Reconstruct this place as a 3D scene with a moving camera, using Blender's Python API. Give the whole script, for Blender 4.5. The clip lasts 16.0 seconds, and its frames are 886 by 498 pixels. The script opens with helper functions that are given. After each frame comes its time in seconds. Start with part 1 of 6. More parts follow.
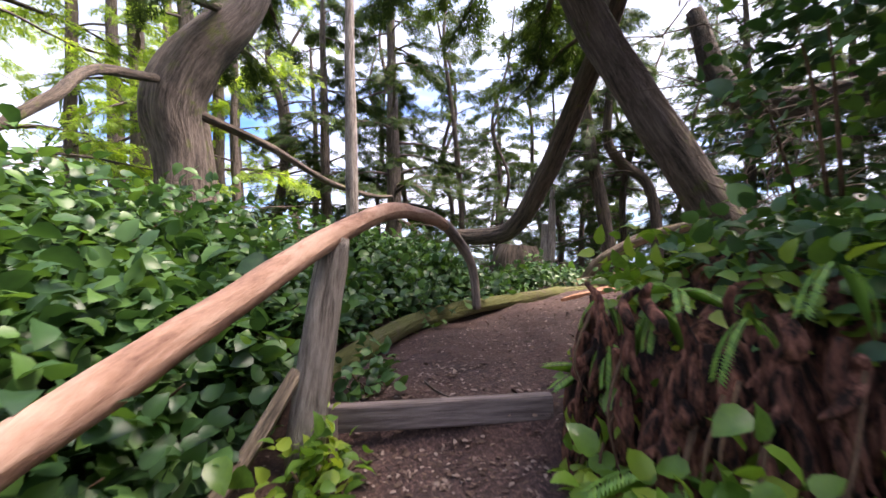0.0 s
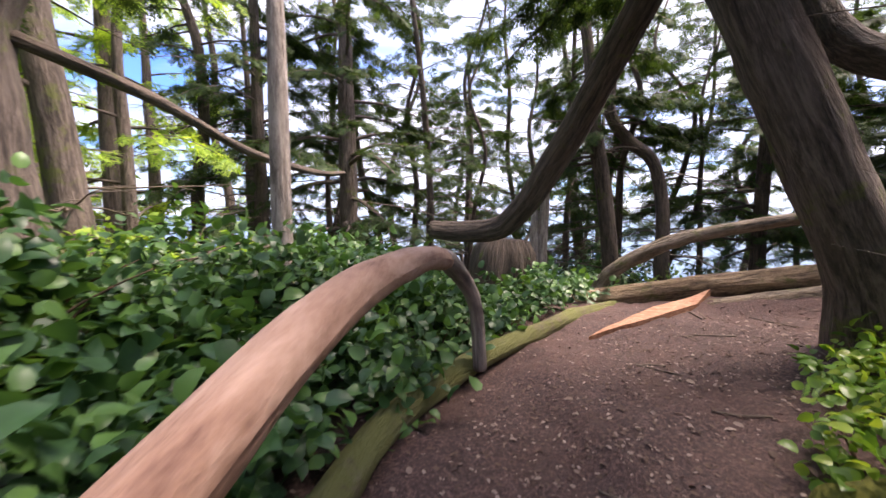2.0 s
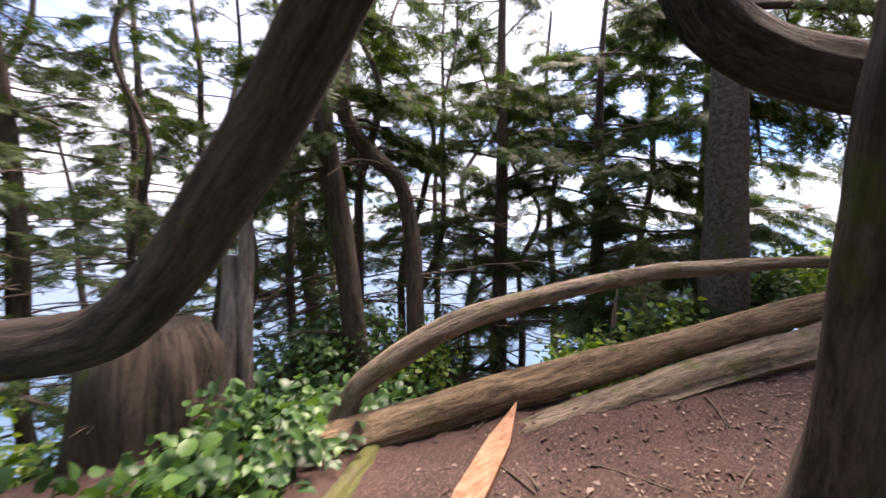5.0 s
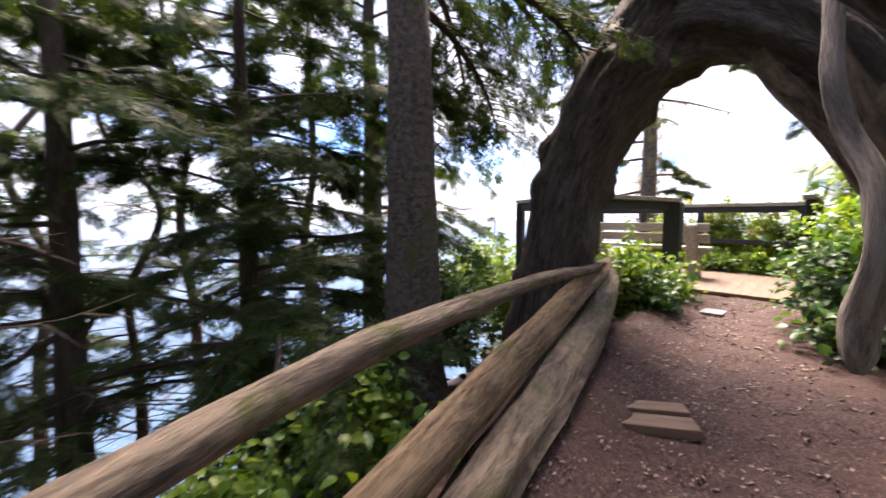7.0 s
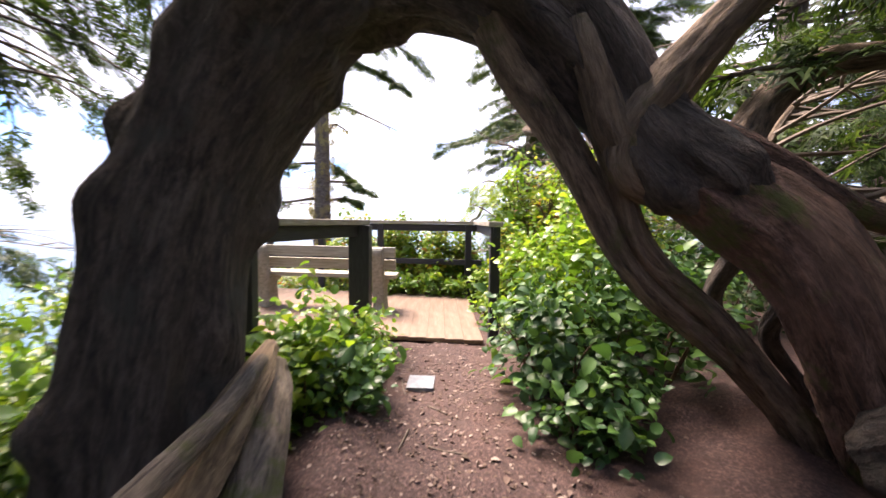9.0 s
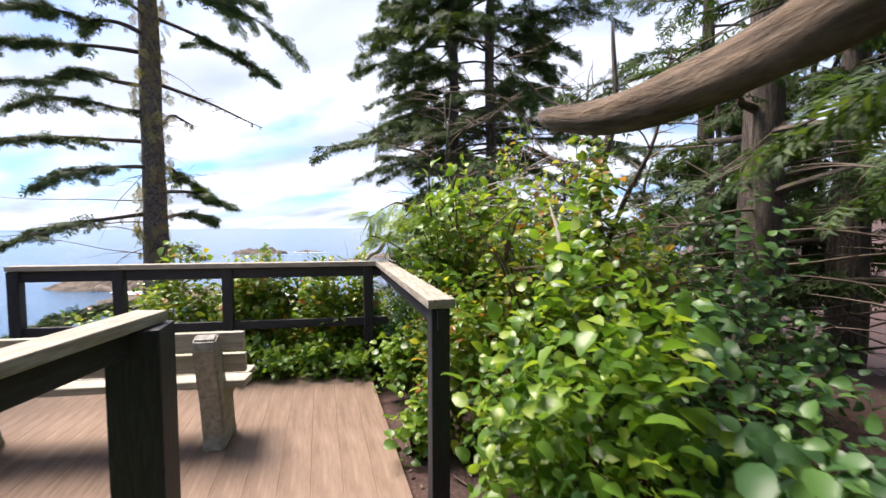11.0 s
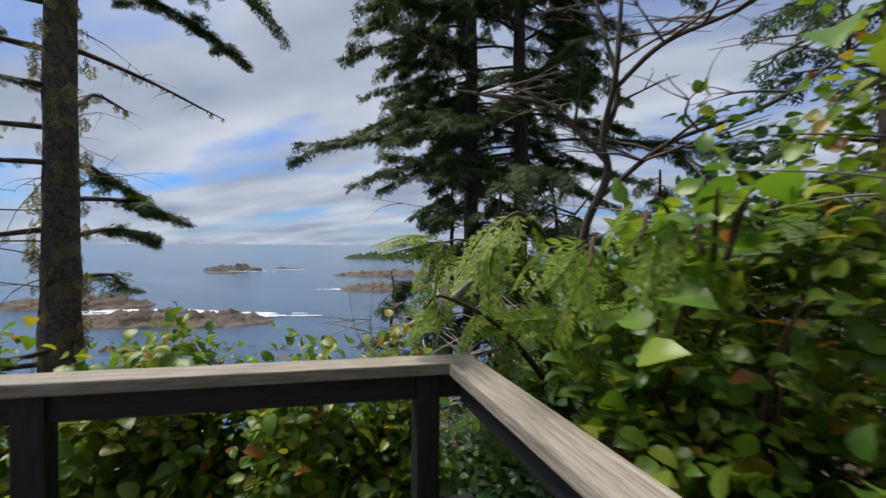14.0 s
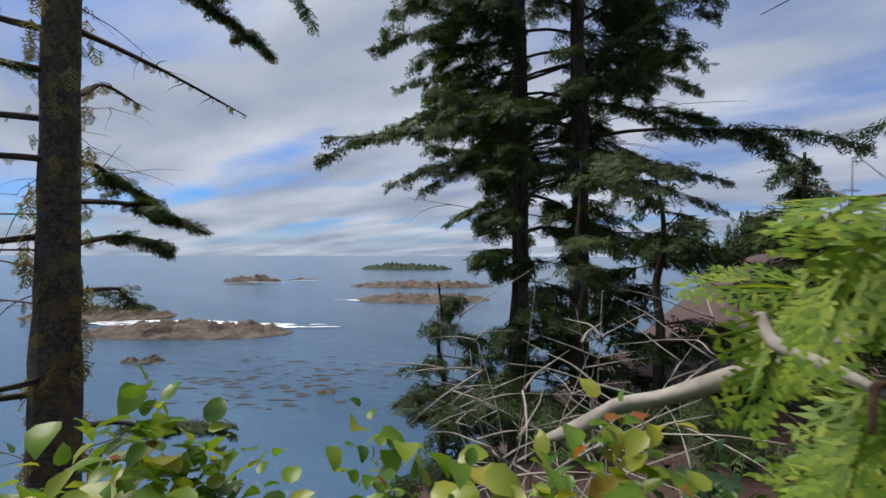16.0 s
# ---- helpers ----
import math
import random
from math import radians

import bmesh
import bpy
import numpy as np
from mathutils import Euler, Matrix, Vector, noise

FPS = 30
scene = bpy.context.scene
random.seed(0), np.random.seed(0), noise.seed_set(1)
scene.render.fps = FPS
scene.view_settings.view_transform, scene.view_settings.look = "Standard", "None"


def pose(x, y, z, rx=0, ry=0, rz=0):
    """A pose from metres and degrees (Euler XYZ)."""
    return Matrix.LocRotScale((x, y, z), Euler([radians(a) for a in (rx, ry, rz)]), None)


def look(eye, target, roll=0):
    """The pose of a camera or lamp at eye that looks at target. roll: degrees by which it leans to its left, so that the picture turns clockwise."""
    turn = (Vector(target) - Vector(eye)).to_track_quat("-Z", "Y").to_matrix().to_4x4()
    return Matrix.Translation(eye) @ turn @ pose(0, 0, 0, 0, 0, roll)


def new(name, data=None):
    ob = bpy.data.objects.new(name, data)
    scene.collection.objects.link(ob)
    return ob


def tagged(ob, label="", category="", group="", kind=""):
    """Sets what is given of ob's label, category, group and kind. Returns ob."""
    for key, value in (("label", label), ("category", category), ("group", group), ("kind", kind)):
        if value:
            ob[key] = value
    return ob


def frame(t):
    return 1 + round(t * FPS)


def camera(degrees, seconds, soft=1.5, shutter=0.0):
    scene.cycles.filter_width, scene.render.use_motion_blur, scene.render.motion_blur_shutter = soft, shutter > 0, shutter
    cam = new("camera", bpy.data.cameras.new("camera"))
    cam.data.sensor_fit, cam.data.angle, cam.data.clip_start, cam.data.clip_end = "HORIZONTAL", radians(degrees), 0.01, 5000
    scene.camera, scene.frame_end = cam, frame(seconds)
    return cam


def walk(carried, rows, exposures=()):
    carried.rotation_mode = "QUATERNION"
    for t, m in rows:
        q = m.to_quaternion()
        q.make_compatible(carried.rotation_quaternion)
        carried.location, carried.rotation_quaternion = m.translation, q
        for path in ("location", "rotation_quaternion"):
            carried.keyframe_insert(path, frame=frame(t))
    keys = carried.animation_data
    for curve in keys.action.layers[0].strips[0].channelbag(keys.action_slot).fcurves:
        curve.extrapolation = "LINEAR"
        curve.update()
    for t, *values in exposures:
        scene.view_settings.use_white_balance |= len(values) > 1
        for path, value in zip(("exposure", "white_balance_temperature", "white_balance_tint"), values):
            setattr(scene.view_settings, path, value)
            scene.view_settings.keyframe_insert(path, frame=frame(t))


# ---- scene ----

cam = camera(93.4, 16.0, 1.5, 0.35)
PATH = [
    (0, (0.015, 0.002, 1.348), (0.009, 2.002, 1.344), -1.1),
    (0.5, (-0.057, 0.452, 1.446), (-0.058, 2.451, 1.371), -0.9),
    (1, (-0.139, 0.904, 1.582), (-0.107, 2.9, 1.458), -0.4),
    (1.5, (-0.214, 1.28, 1.669), (-0.118, 3.272, 1.521), -0.3),
    (2, (-0.175, 1.66, 1.748), (0.03, 3.642, 1.576), -0.2),
    (2.5, (-0.115, 2.077, 1.917), (0.261, 4.033, 1.737), 0.6),
    (3, (-0.076, 2.496, 2.06), (0.512, 4.398, 1.869), 0.9),
    (5.5, (1.316, 4.335, 2.128), (2.862, 5.598, 1.998), 0.2),
    (6, (1.763, 4.667, 2.154), (3.526, 5.6, 2.01), 0.5),
    (6.5, (2.258, 4.782, 2.14), (4.169, 5.353, 1.993), 0.5),
    (7, (2.732, 4.819, 2.188), (4.721, 4.967, 2.041), 0.2),
    (7.5, (3.259, 4.796, 2.265), (5.233, 4.516, 2.109), 0.3),
    (8, (3.715, 4.62, 2.282), (5.598, 3.963, 2.131), 0.6),
    (8.5, (4.188, 4.371, 2.372), (5.923, 3.386, 2.232), 0.7),
    (9, (4.638, 4.145, 2.455), (6.207, 2.912, 2.323), 0.8),
    (9.5, (5.087, 3.81, 2.551), (6.511, 2.412, 2.426), 0.1),
    (10, (5.491, 3.457, 2.723), (6.807, 1.956, 2.593), -0.4),
    (12.5, (7.535, 2.054, 2.86), (8.62, 0.376, 2.789), 0.3),
    (13, (7.897, 1.686, 2.84), (8.98, 0.006, 2.785), 0.3),
    (13.5, (8.214, 1.405, 2.896), (9.296, -0.277, 2.861), 0.5),
    (14, (8.607, 1.168, 2.958), (9.696, -0.509, 2.936), 0.4),
    (14.5, (9.027, 0.837, 2.951), (10.144, -0.821, 2.952), 0.3),
    (15, (9.337, 0.646, 2.949), (10.471, -1.001, 2.966), 0.3),
    (15.5, (9.585, 0.548, 2.912), (10.731, -1.091, 2.938), 0.1),
    (16, (9.806, 0.496, 2.918), (10.958, -1.138, 2.946), 0.2),
]
walk(cam, [(t, look(eye, target, roll)) for t, eye, target, roll in PATH],
     exposures=[(0.0, 2.58, 7300, 24), (3.0, 2.52, 7500, 26), (5.5, 2.58, 7750, 27), (8.0, 2.68, 7750, 26), (10.0, 2.48, 7350, 22), (12.4, 0.98, 6900, 13), (16.0, 0.66, 6850, 12)])

# ---- sky and sun ----
SEA = -12.0
SUN_ELEV, SUN_ROT = radians(60), radians(86)
world = bpy.data.worlds.new("world")
scene.world = world
world.use_nodes = True
wt = world.node_tree
wt.nodes.clear()


def wn(kind, **kw):
    n = wt.nodes.new(kind)
    for k, v in kw.items():
        if k == "ins":
            for key, value in v.items():
                n.inputs[key].default_value = value
    return n


w_out = wn("ShaderNodeOutputWorld")
w_bg = wn("ShaderNodeBackground", ins={"Strength": 1.0})
w_sky = wt.nodes.new("ShaderNodeTexSky")
w_sky.sky_type = "NISHITA"
w_sky.sun_disc = False
w_sky.sun_elevation, w_sky.sun_rotation = SUN_ELEV, SUN_ROT
w_scale = wt.nodes.new("ShaderNodeMix")
w_scale.data_type, w_scale.blend_type = "RGBA", "MULTIPLY"
w_scale.inputs[0].default_value = 1.0
w_scale.inputs[7].default_value = (0.024, 0.046, 0.085, 1)
wt.links.new(w_sky.outputs[0], w_scale.inputs[6])
w_tc = wn("ShaderNodeTexCoord")
w_sep = wn("ShaderNodeSeparateXYZ")
wt.links.new(w_tc.outputs["Generated"], w_sep.inputs[0])
w_up = wt.nodes.new("ShaderNodeMath")
w_up.operation = "MAXIMUM"
w_up.inputs[1].default_value = 0.0
wt.links.new(w_sep.outputs[2], w_up.inputs[0])
w_add = wt.nodes.new("ShaderNodeMath")
w_add.operation = "ADD"
w_add.inputs[1].default_value = 0.12
wt.links.new(w_up.outputs[0], w_add.inputs[0])
w_div = wt.nodes.new("ShaderNodeVectorMath")
w_div.operation = "DIVIDE"
w_cmb = wn("ShaderNodeCombineXYZ", ins={"Z": 1.0})
wt.links.new(w_add.outputs[0], w_cmb.inputs[0])
wt.links.new(w_add.outputs[0], w_cmb.inputs[1])
wt.links.new(w_tc.outputs["Generated"], w_div.inputs[0])
wt.links.new(w_cmb.outputs[0], w_div.inputs[1])
w_map = wn("ShaderNodeMapping", ins={"Rotation": (0, 0, radians(32)), "Scale": (0.5, 1.05, 0.0), "Location": (0.35, 0.2, 0.0)})
wt.links.new(w_div.outputs[0], w_map.inputs[0])
w_noise = wn("ShaderNodeTexNoise", ins={"Scale": 0.8, "Detail": 6.0, "Roughness": 0.5, "Distortion": 0.25})
wt.links.new(w_map.outputs[0], w_noise.inputs["Vector"])
w_ramp = wt.nodes.new("ShaderNodeValToRGB")
w_ramp.color_ramp.elements[0].position, w_ramp.color_ramp.elements[1].position = 0.36, 0.52
wt.links.new(w_noise.outputs["Fac"], w_ramp.inputs[0])
w_noise2 = wn("ShaderNodeTexNoise", ins={"Scale": 1.3, "Detail": 5.0, "Roughness": 0.45})
wt.links.new(w_map.outputs[0], w_noise2.inputs["Vector"])
w_cloud = wt.nodes.new("ShaderNodeValToRGB")
w_cloud.color_ramp.elements[0].position, w_cloud.color_ramp.elements[1].position = 0.3, 0.72
w_cloud.color_ramp.elements[0].color = (0.165, 0.212, 0.30, 1)
w_cloud.color_ramp.elements[1].color = (0.37, 0.42, 0.50, 1)
wt.links.new(w_noise2.outputs["Fac"], w_cloud.inputs[0])
w_mix = wt.nodes.new("ShaderNodeMix")
w_mix.data_type = "RGBA"
w_low = wt.nodes.new("ShaderNodeMapRange")
w_low.inputs["From Min"].default_value, w_low.inputs["From Max"].default_value = 0.0, 0.085
w_low.inputs["To Min"].default_value, w_low.inputs["To Max"].default_value = 0.85, 0.0
wt.links.new(w_sep.outputs[2], w_low.inputs[0])
w_max = wt.nodes.new("ShaderNodeMath")
w_max.operation = "MAXIMUM"
wt.links.new(w_ramp.outputs[0], w_max.inputs[0])
wt.links.new(w_low.outputs[0], w_max.inputs[1])
wt.links.new(w_max.outputs[0], w_mix.inputs[0])
wt.links.new(w_scale.outputs[2], w_mix.inputs[6])
wt.links.new(w_cloud.outputs[0], w_mix.inputs[7])
wt.links.new(w_mix.outputs[2], w_bg.inputs[0])
wt.links.new(w_bg.outputs[0], w_out.inputs[0])

sun_data = bpy.data.lights.new("sun", "SUN")
sun_data.energy, sun_data.angle, sun_data.color = 3.1, radians(34), (1.0, 0.95, 0.86)
sun = new("sun", sun_data)
# Blender's sky turns clockwise from +Y
sun_way = Vector((math.sin(SUN_ROT) * math.cos(SUN_ELEV), math.cos(SUN_ROT) * math.cos(SUN_ELEV), math.sin(SUN_ELEV)))
sun.matrix_world = look(sun_way * 40, (0, 0, 0))


# ---- materials ----
def material(name):
    m = bpy.data.materials.new(name)
    m.use_nodes = True
    nt = m.node_tree
    nt.nodes.clear()
    out = nt.nodes.new("ShaderNodeOutputMaterial")
    b = nt.nodes.new("ShaderNodeBsdfPrincipled")
    nt.links.new(b.outputs[0], out.inputs[0])
    return m, nt, b, out


def coords(nt, source="Object", scale=(1, 1, 1), rot=(0, 0, 0)):
    tc = nt.nodes.new("ShaderNodeTexCoord")
    mp = nt.nodes.new("ShaderNodeMapping")
    mp.inputs["Scale"].default_value = scale
    mp.inputs["Rotation"].default_value = rot
    nt.links.new(tc.outputs[source], mp.inputs[0])
    return mp.outputs[0]


def noise_tex(nt, vec, scale, detail=5.0, rough=0.6, distort=0.0):
    n = nt.nodes.new("ShaderNodeTexNoise")
    n.inputs["Scale"].default_value, n.inputs["Detail"].default_value = scale, detail
    n.inputs["Roughness"].default_value, n.inputs["Distortion"].default_value = rough, distort
    nt.links.new(vec, n.inputs["Vector"])
    return n.outputs["Fac"]


def ramp(nt, fac, stops):
    r = nt.nodes.new("ShaderNodeValToRGB")
    els = r.color_ramp.elements
    els[0].position, els[0].color = stops[0][0], (*stops[0][1], 1)
    els[1].position, els[1].color = stops[-1][0], (*stops[-1][1], 1)
    for p, c in stops[1:-1]:
        els.new(p).color = (*c, 1)
    nt.links.new(fac, r.inputs[0])
    return r.outputs[0]


def mixc(nt, fac, a, b, blend="MIX"):
    m = nt.nodes.new("ShaderNodeMix")
    m.data_type, m.blend_type = "RGBA", blend
    for s, i in ((fac, 0), (a, 6), (b, 7)):
        if isinstance(s, (int, float)):
            m.inputs[i].default_value = s
        elif isinstance(s, tuple):
            m.inputs[i].default_value = (*s, 1)
        else:
            nt.links.new(s, m.inputs[i])
    return m.outputs[2]


def bump(nt, b, height, strength, dist):
    n = nt.nodes.new("ShaderNodeBump")
    n.inputs["Strength"].default_value, n.inputs["Distance"].default_value = strength, dist
    nt.links.new(height, n.inputs["Height"])
    nt.links.new(n.outputs[0], b.inputs["Normal"])


def bark(name, dark, mid, light, moss=0.0, along=3.0, across=26.0, depth=0.02, mosscol=(0.09, 0.11, 0.02)):
    """Furrowed bark, stretched along the limb; moss or lichen in patches."""
    m, nt, b, out = material(name)
    uv = coords(nt, "UV", (across, along, 1))
    fine = noise_tex(nt, uv, 1.0, 8, 0.65, 0.6)
    broad = noise_tex(nt, coords(nt, "Object", (1, 1, 0.5)), 2.2, 4, 0.6)
    grit = noise_tex(nt, coords(nt, "UV", (across * 2.6, along * 5.0, 1)), 1.0, 6, 0.7)
    crack = nt.nodes.new("ShaderNodeMath")
    crack.operation = "MULTIPLY_ADD"
    crack.inputs[1].default_value = 0.45
    nt.links.new(grit, crack.inputs[0])
    nt.links.new(fine, crack.inputs[2])
    fine = crack.outputs[0]
    col = ramp(nt, fine, [(0.56, dark), (0.70, mid), (0.86, light)])
    col = mixc(nt, ramp(nt, broad, [(0.45, (0.0, 0.0, 0.0)), (0.65, (0.35, 0.35, 0.35))]), col, tuple(c * 1.1 for c in light))
    if moss:
        mm = noise_tex(nt, coords(nt, "Object"), 3.5, 6, 0.7)
        col = mixc(nt, ramp(nt, mm, [(0.62 - moss * 0.3, (0, 0, 0)), (0.72 - moss * 0.25, (0.85, 0.85, 0.85))]), col, mosscol)
    nt.links.new(col, b.inputs["Base Color"])
    b.inputs["Roughness"].default_value = 0.9
    bump(nt, b, fine, 1.0, depth * 2.2)
    return m


def leafy(name, a, b_, c, rough=0.38, trans=0.35, spec=0.5, accent=None):
    """Leaves: each one its own tint, lit through from behind."""
    m, nt, b, out = material(name)
    g = nt.nodes.new("ShaderNodeNewGeometry")
    col = ramp(nt, g.outputs["Random Per Island"], [(0.0, a), (0.55, b_), (0.9, c), (0.96, accent or c)])
    veins = noise_tex(nt, coords(nt, "Object"), 34.0, 3, 0.6)
    col = mixc(nt, ramp(nt, veins, [(0.3, (0.0, 0.0, 0.0)), (0.8, (0.35, 0.35, 0.35))]), col, tuple(x * 1.5 for x in b_))
    nt.links.new(col, b.inputs["Base Color"])
    b.inputs["Roughness"].default_value = rough
    b.inputs["Specular IOR Level"].default_value = spec
    t = nt.nodes.new("ShaderNodeBsdfTranslucent")
    bright = mixc(nt, 1.0, col, (1.5, 1.45, 0.7), "MULTIPLY")
    nt.links.new(bright, t.inputs[0])
    mx = nt.nodes.new("ShaderNodeMixShader")
    mx.inputs[0].default_value = trans
    nt.links.new(b.outputs[0], mx.inputs[1])
    nt.links.new(t.outputs[0], mx.inputs[2])
    nt.links.new(mx.outputs[0], out.inputs[0])
    return m


def surface(name, stops, scale, detail=6.0, rough=0.85, bumpy=0.5, dist=0.01, source="Object", stretch=(1, 1, 1), second=None, spec=0.3):
    m, nt, b, out = material(name)
    v = coords(nt, source, stretch)
    f = noise_tex(nt, v, scale, detail, 0.65)
    col = ramp(nt, f, stops)
    if second:
        sc, colour, lo, hi = second
        f2 = noise_tex(nt, v, sc, 5, 0.6)
        col = mixc(nt, ramp(nt, f2, [(lo, (0, 0, 0)), (hi, (1, 1, 1))]), col, colour)
    nt.links.new(col, b.inputs["Base Color"])
    b.inputs["Roughness"].default_value = rough
    b.inputs["Specular IOR Level"].default_value = spec
    bump(nt, b, f, bumpy, dist)
    return m


M_BARK = bark("bark_grey_brown", (0.022, 0.016, 0.013), (0.075, 0.057, 0.048), (0.165, 0.13, 0.11), 0.22)
M_BARK_DARK = bark("bark_dark", (0.02, 0.015, 0.012), (0.06, 0.045, 0.035), (0.12, 0.09, 0.07), 0.1)
M_BARK_RED = bark("bark_cedar_red", (0.03, 0.015, 0.010), (0.10, 0.054, 0.038), (0.24, 0.135, 0.096), 0.3, 5.0, 24.0, 0.03)
M_BARK_SCALY = bark("bark_scaly_spruce", (0.03, 0.024, 0.02), (0.10, 0.08, 0.068), (0.19, 0.16, 0.14), 0.15, 22.0, 22.0, 0.03)
M_BARK_LICHEN = bark("bark_lichen_spruce", (0.03, 0.024, 0.02), (0.09, 0.07, 0.058), (0.18, 0.155, 0.13), 0.45, 16.0, 18.0, 0.03, (0.22, 0.17, 0.07))
M_BARK_PALE = bark("bark_pale_grey", (0.08, 0.065, 0.055), (0.2, 0.17, 0.15), (0.34, 0.3, 0.27), 0.0)
M_BARK_ARCH = bark("bark_arch_twisted", (0.015, 0.011, 0.010), (0.058, 0.044, 0.037), (0.14, 0.11, 0.09), 0.28, 4.5, 22.0, 0.05, (0.07, 0.068, 0.058))
M_LIMB = bark("bark_limb_brown", (0.03, 0.02, 0.014), (0.12, 0.082, 0.055), (0.25, 0.18, 0.125), 0.22, 3.0, 22.0, 0.03, (0.10, 0.10, 0.035))
M_LOG = bark("weathered_log", (0.05, 0.032, 0.02), (0.19, 0.125, 0.075), (0.36, 0.26, 0.16), 0.22, 3.4, 22.0, 0.02)
M_LOG_GREY = bark("weathered_log_grey", (0.045, 0.036, 0.028), (0.15, 0.115, 0.085), (0.29, 0.23, 0.17), 0.3, 3.4, 22.0, 0.02)
M_MOSSLOG = bark("mossy_log", (0.04, 0.03, 0.02), (0.1, 0.075, 0.05), (0.16, 0.13, 0.09), 1.0, 3.0, 20.0, 0.02, (0.115, 0.125, 0.028))
M_RAILPOLE = bark("peeled_pole", (0.15, 0.075, 0.052), (0.29, 0.165, 0.115), (0.42, 0.27, 0.205), 0.0, 2.2, 12.0, 0.005)
M_RAILTIP = bark("peeled_pole_grey_tip", (0.06, 0.05, 0.045), (0.17, 0.14, 0.125), (0.33, 0.28, 0.25), 0.0, 0.8, 14.0, 0.006)
M_TWIG = surface("dead_twigs", [(0.3, (0.06, 0.045, 0.035)), (0.7, (0.16, 0.125, 0.1))], 20)
M_TWIG_PALE = surface("bleached_twigs", [(0.3, (0.22, 0.2, 0.17)), (0.7, (0.42, 0.39, 0.35))], 14, 5, 0.8, 0.4)
M_STEM = surface("woody_stems", [(0.3, (0.05, 0.03, 0.02)), (0.7, (0.14, 0.085, 0.05))], 30)
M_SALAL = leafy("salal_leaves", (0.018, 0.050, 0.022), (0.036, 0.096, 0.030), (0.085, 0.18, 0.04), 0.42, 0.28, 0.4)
# lighter copy of salal_leaves, for bushes whose lit look is in the colour
M_SALAL_LIT = leafy("salal_leaves_lit", (0.045, 0.11, 0.02), (0.11, 0.22, 0.03), (0.25, 0.34, 0.05), 0.36, 0.42)
M_SALAL_TURN = leafy("salal_leaves_turning", (0.05, 0.12, 0.022), (0.15, 0.255, 0.03), (0.36, 0.36, 0.06), 0.34, 0.42, 0.5, (0.34, 0.09, 0.04))
M_FERN = leafy("fern_fronds", (0.07, 0.17, 0.03), (0.12, 0.27, 0.05), (0.18, 0.34, 0.06), 0.5, 0.4)
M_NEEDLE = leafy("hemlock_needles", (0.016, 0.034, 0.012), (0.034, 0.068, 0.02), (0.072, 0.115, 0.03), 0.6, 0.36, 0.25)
# brightened needle copy: sunlight on the western trees put into the colour
M_NEEDLE_LIT = leafy("conifer_sprays_lit", (0.09, 0.17, 0.03), (0.19, 0.31, 0.05), (0.32, 0.42, 0.08), 0.6, 0.55, 0.25)
M_NEEDLE_SPRUCE = leafy("spruce_needles", (0.022, 0.045, 0.018), (0.05, 0.088, 0.028), (0.10, 0.14, 0.036), 0.6, 0.25, 0.25)
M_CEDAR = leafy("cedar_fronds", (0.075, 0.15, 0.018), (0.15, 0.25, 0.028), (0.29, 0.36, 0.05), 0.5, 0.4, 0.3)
# darker copy of cedar_fronds: shade among the rear boughs put into the colour
M_CEDAR_DARK = leafy("cedar_fronds_shaded", (0.03, 0.065, 0.012), (0.06, 0.12, 0.02), (0.12, 0.19, 0.03), 0.55, 0.3, 0.3)
M_LICHEN = leafy("hanging_lichen", (0.16, 0.14, 0.06), (0.24, 0.21, 0.10), (0.3, 0.27, 0.15), 0.9, 0.3, 0.1)
M_MOSS = surface("moss", [(0.3, (0.06, 0.07, 0.015)), (0.7, (0.19, 0.18, 0.035))], 26, 8, 0.95, 0.9, 0.03)
M_PEAT = surface("red_peat", [(0.42, (0.010, 0.005, 0.004)), (0.54, (0.15, 0.062, 0.043)), (0.66, (0.36, 0.17, 0.12))], 24, 9, 0.95, 1.0, 0.05, "Object", (1, 1, 0.35))
M_STEP = surface("weathered_step_board", [(0.38, (0.09, 0.07, 0.065)), (0.62, (0.22, 0.18, 0.17))], 8, 7, 0.85, 0.5, 0.01, "Object", (0.4, 6, 6))
M_SPLIT = surface("split_orange_wood", [(0.38, (0.23, 0.11, 0.062)), (0.62, (0.40, 0.215, 0.14))], 9, 7, 0.8, 0.6, 0.01, "Object", (1, 5, 5))
M_RAILWOOD = surface("weathered_grey_rail_cap", [(0.28, (0.16, 0.14, 0.115)), (0.5, (0.31, 0.28, 0.235)), (0.78, (0.46, 0.43, 0.37))], 5, 9, 0.85, 0.6, 0.006, "Object", (1.2, 14, 14), (3.0, (0.20, 0.17, 0.12), 0.5, 0.75))
M_RAILDARK = surface("dark_painted_rail", [(0.3, (0.016, 0.016, 0.02)), (0.7, (0.04, 0.04, 0.048))], 9, 6, 0.6, 0.3, 0.004, "Object", (1, 8, 8))
M_DECK = surface("worn_deck_boards", [(0.3, (0.13, 0.088, 0.062)), (0.5, (0.18, 0.122, 0.09)), (0.7, (0.23, 0.165, 0.125))], 3, 8, 0.8, 0.4, 0.005, "Object", (1, 9, 9))
M_CONCRETE = surface("aged_concrete", [(0.3, (0.17, 0.16, 0.14)), (0.55, (0.32, 0.31, 0.28)), (0.8, (0.45, 0.44, 0.4))], 24, 9, 0.95, 0.8, 0.01, "Object", (1, 1, 1), (3, (0.16, 0.16, 0.11), 0.5, 0.75))
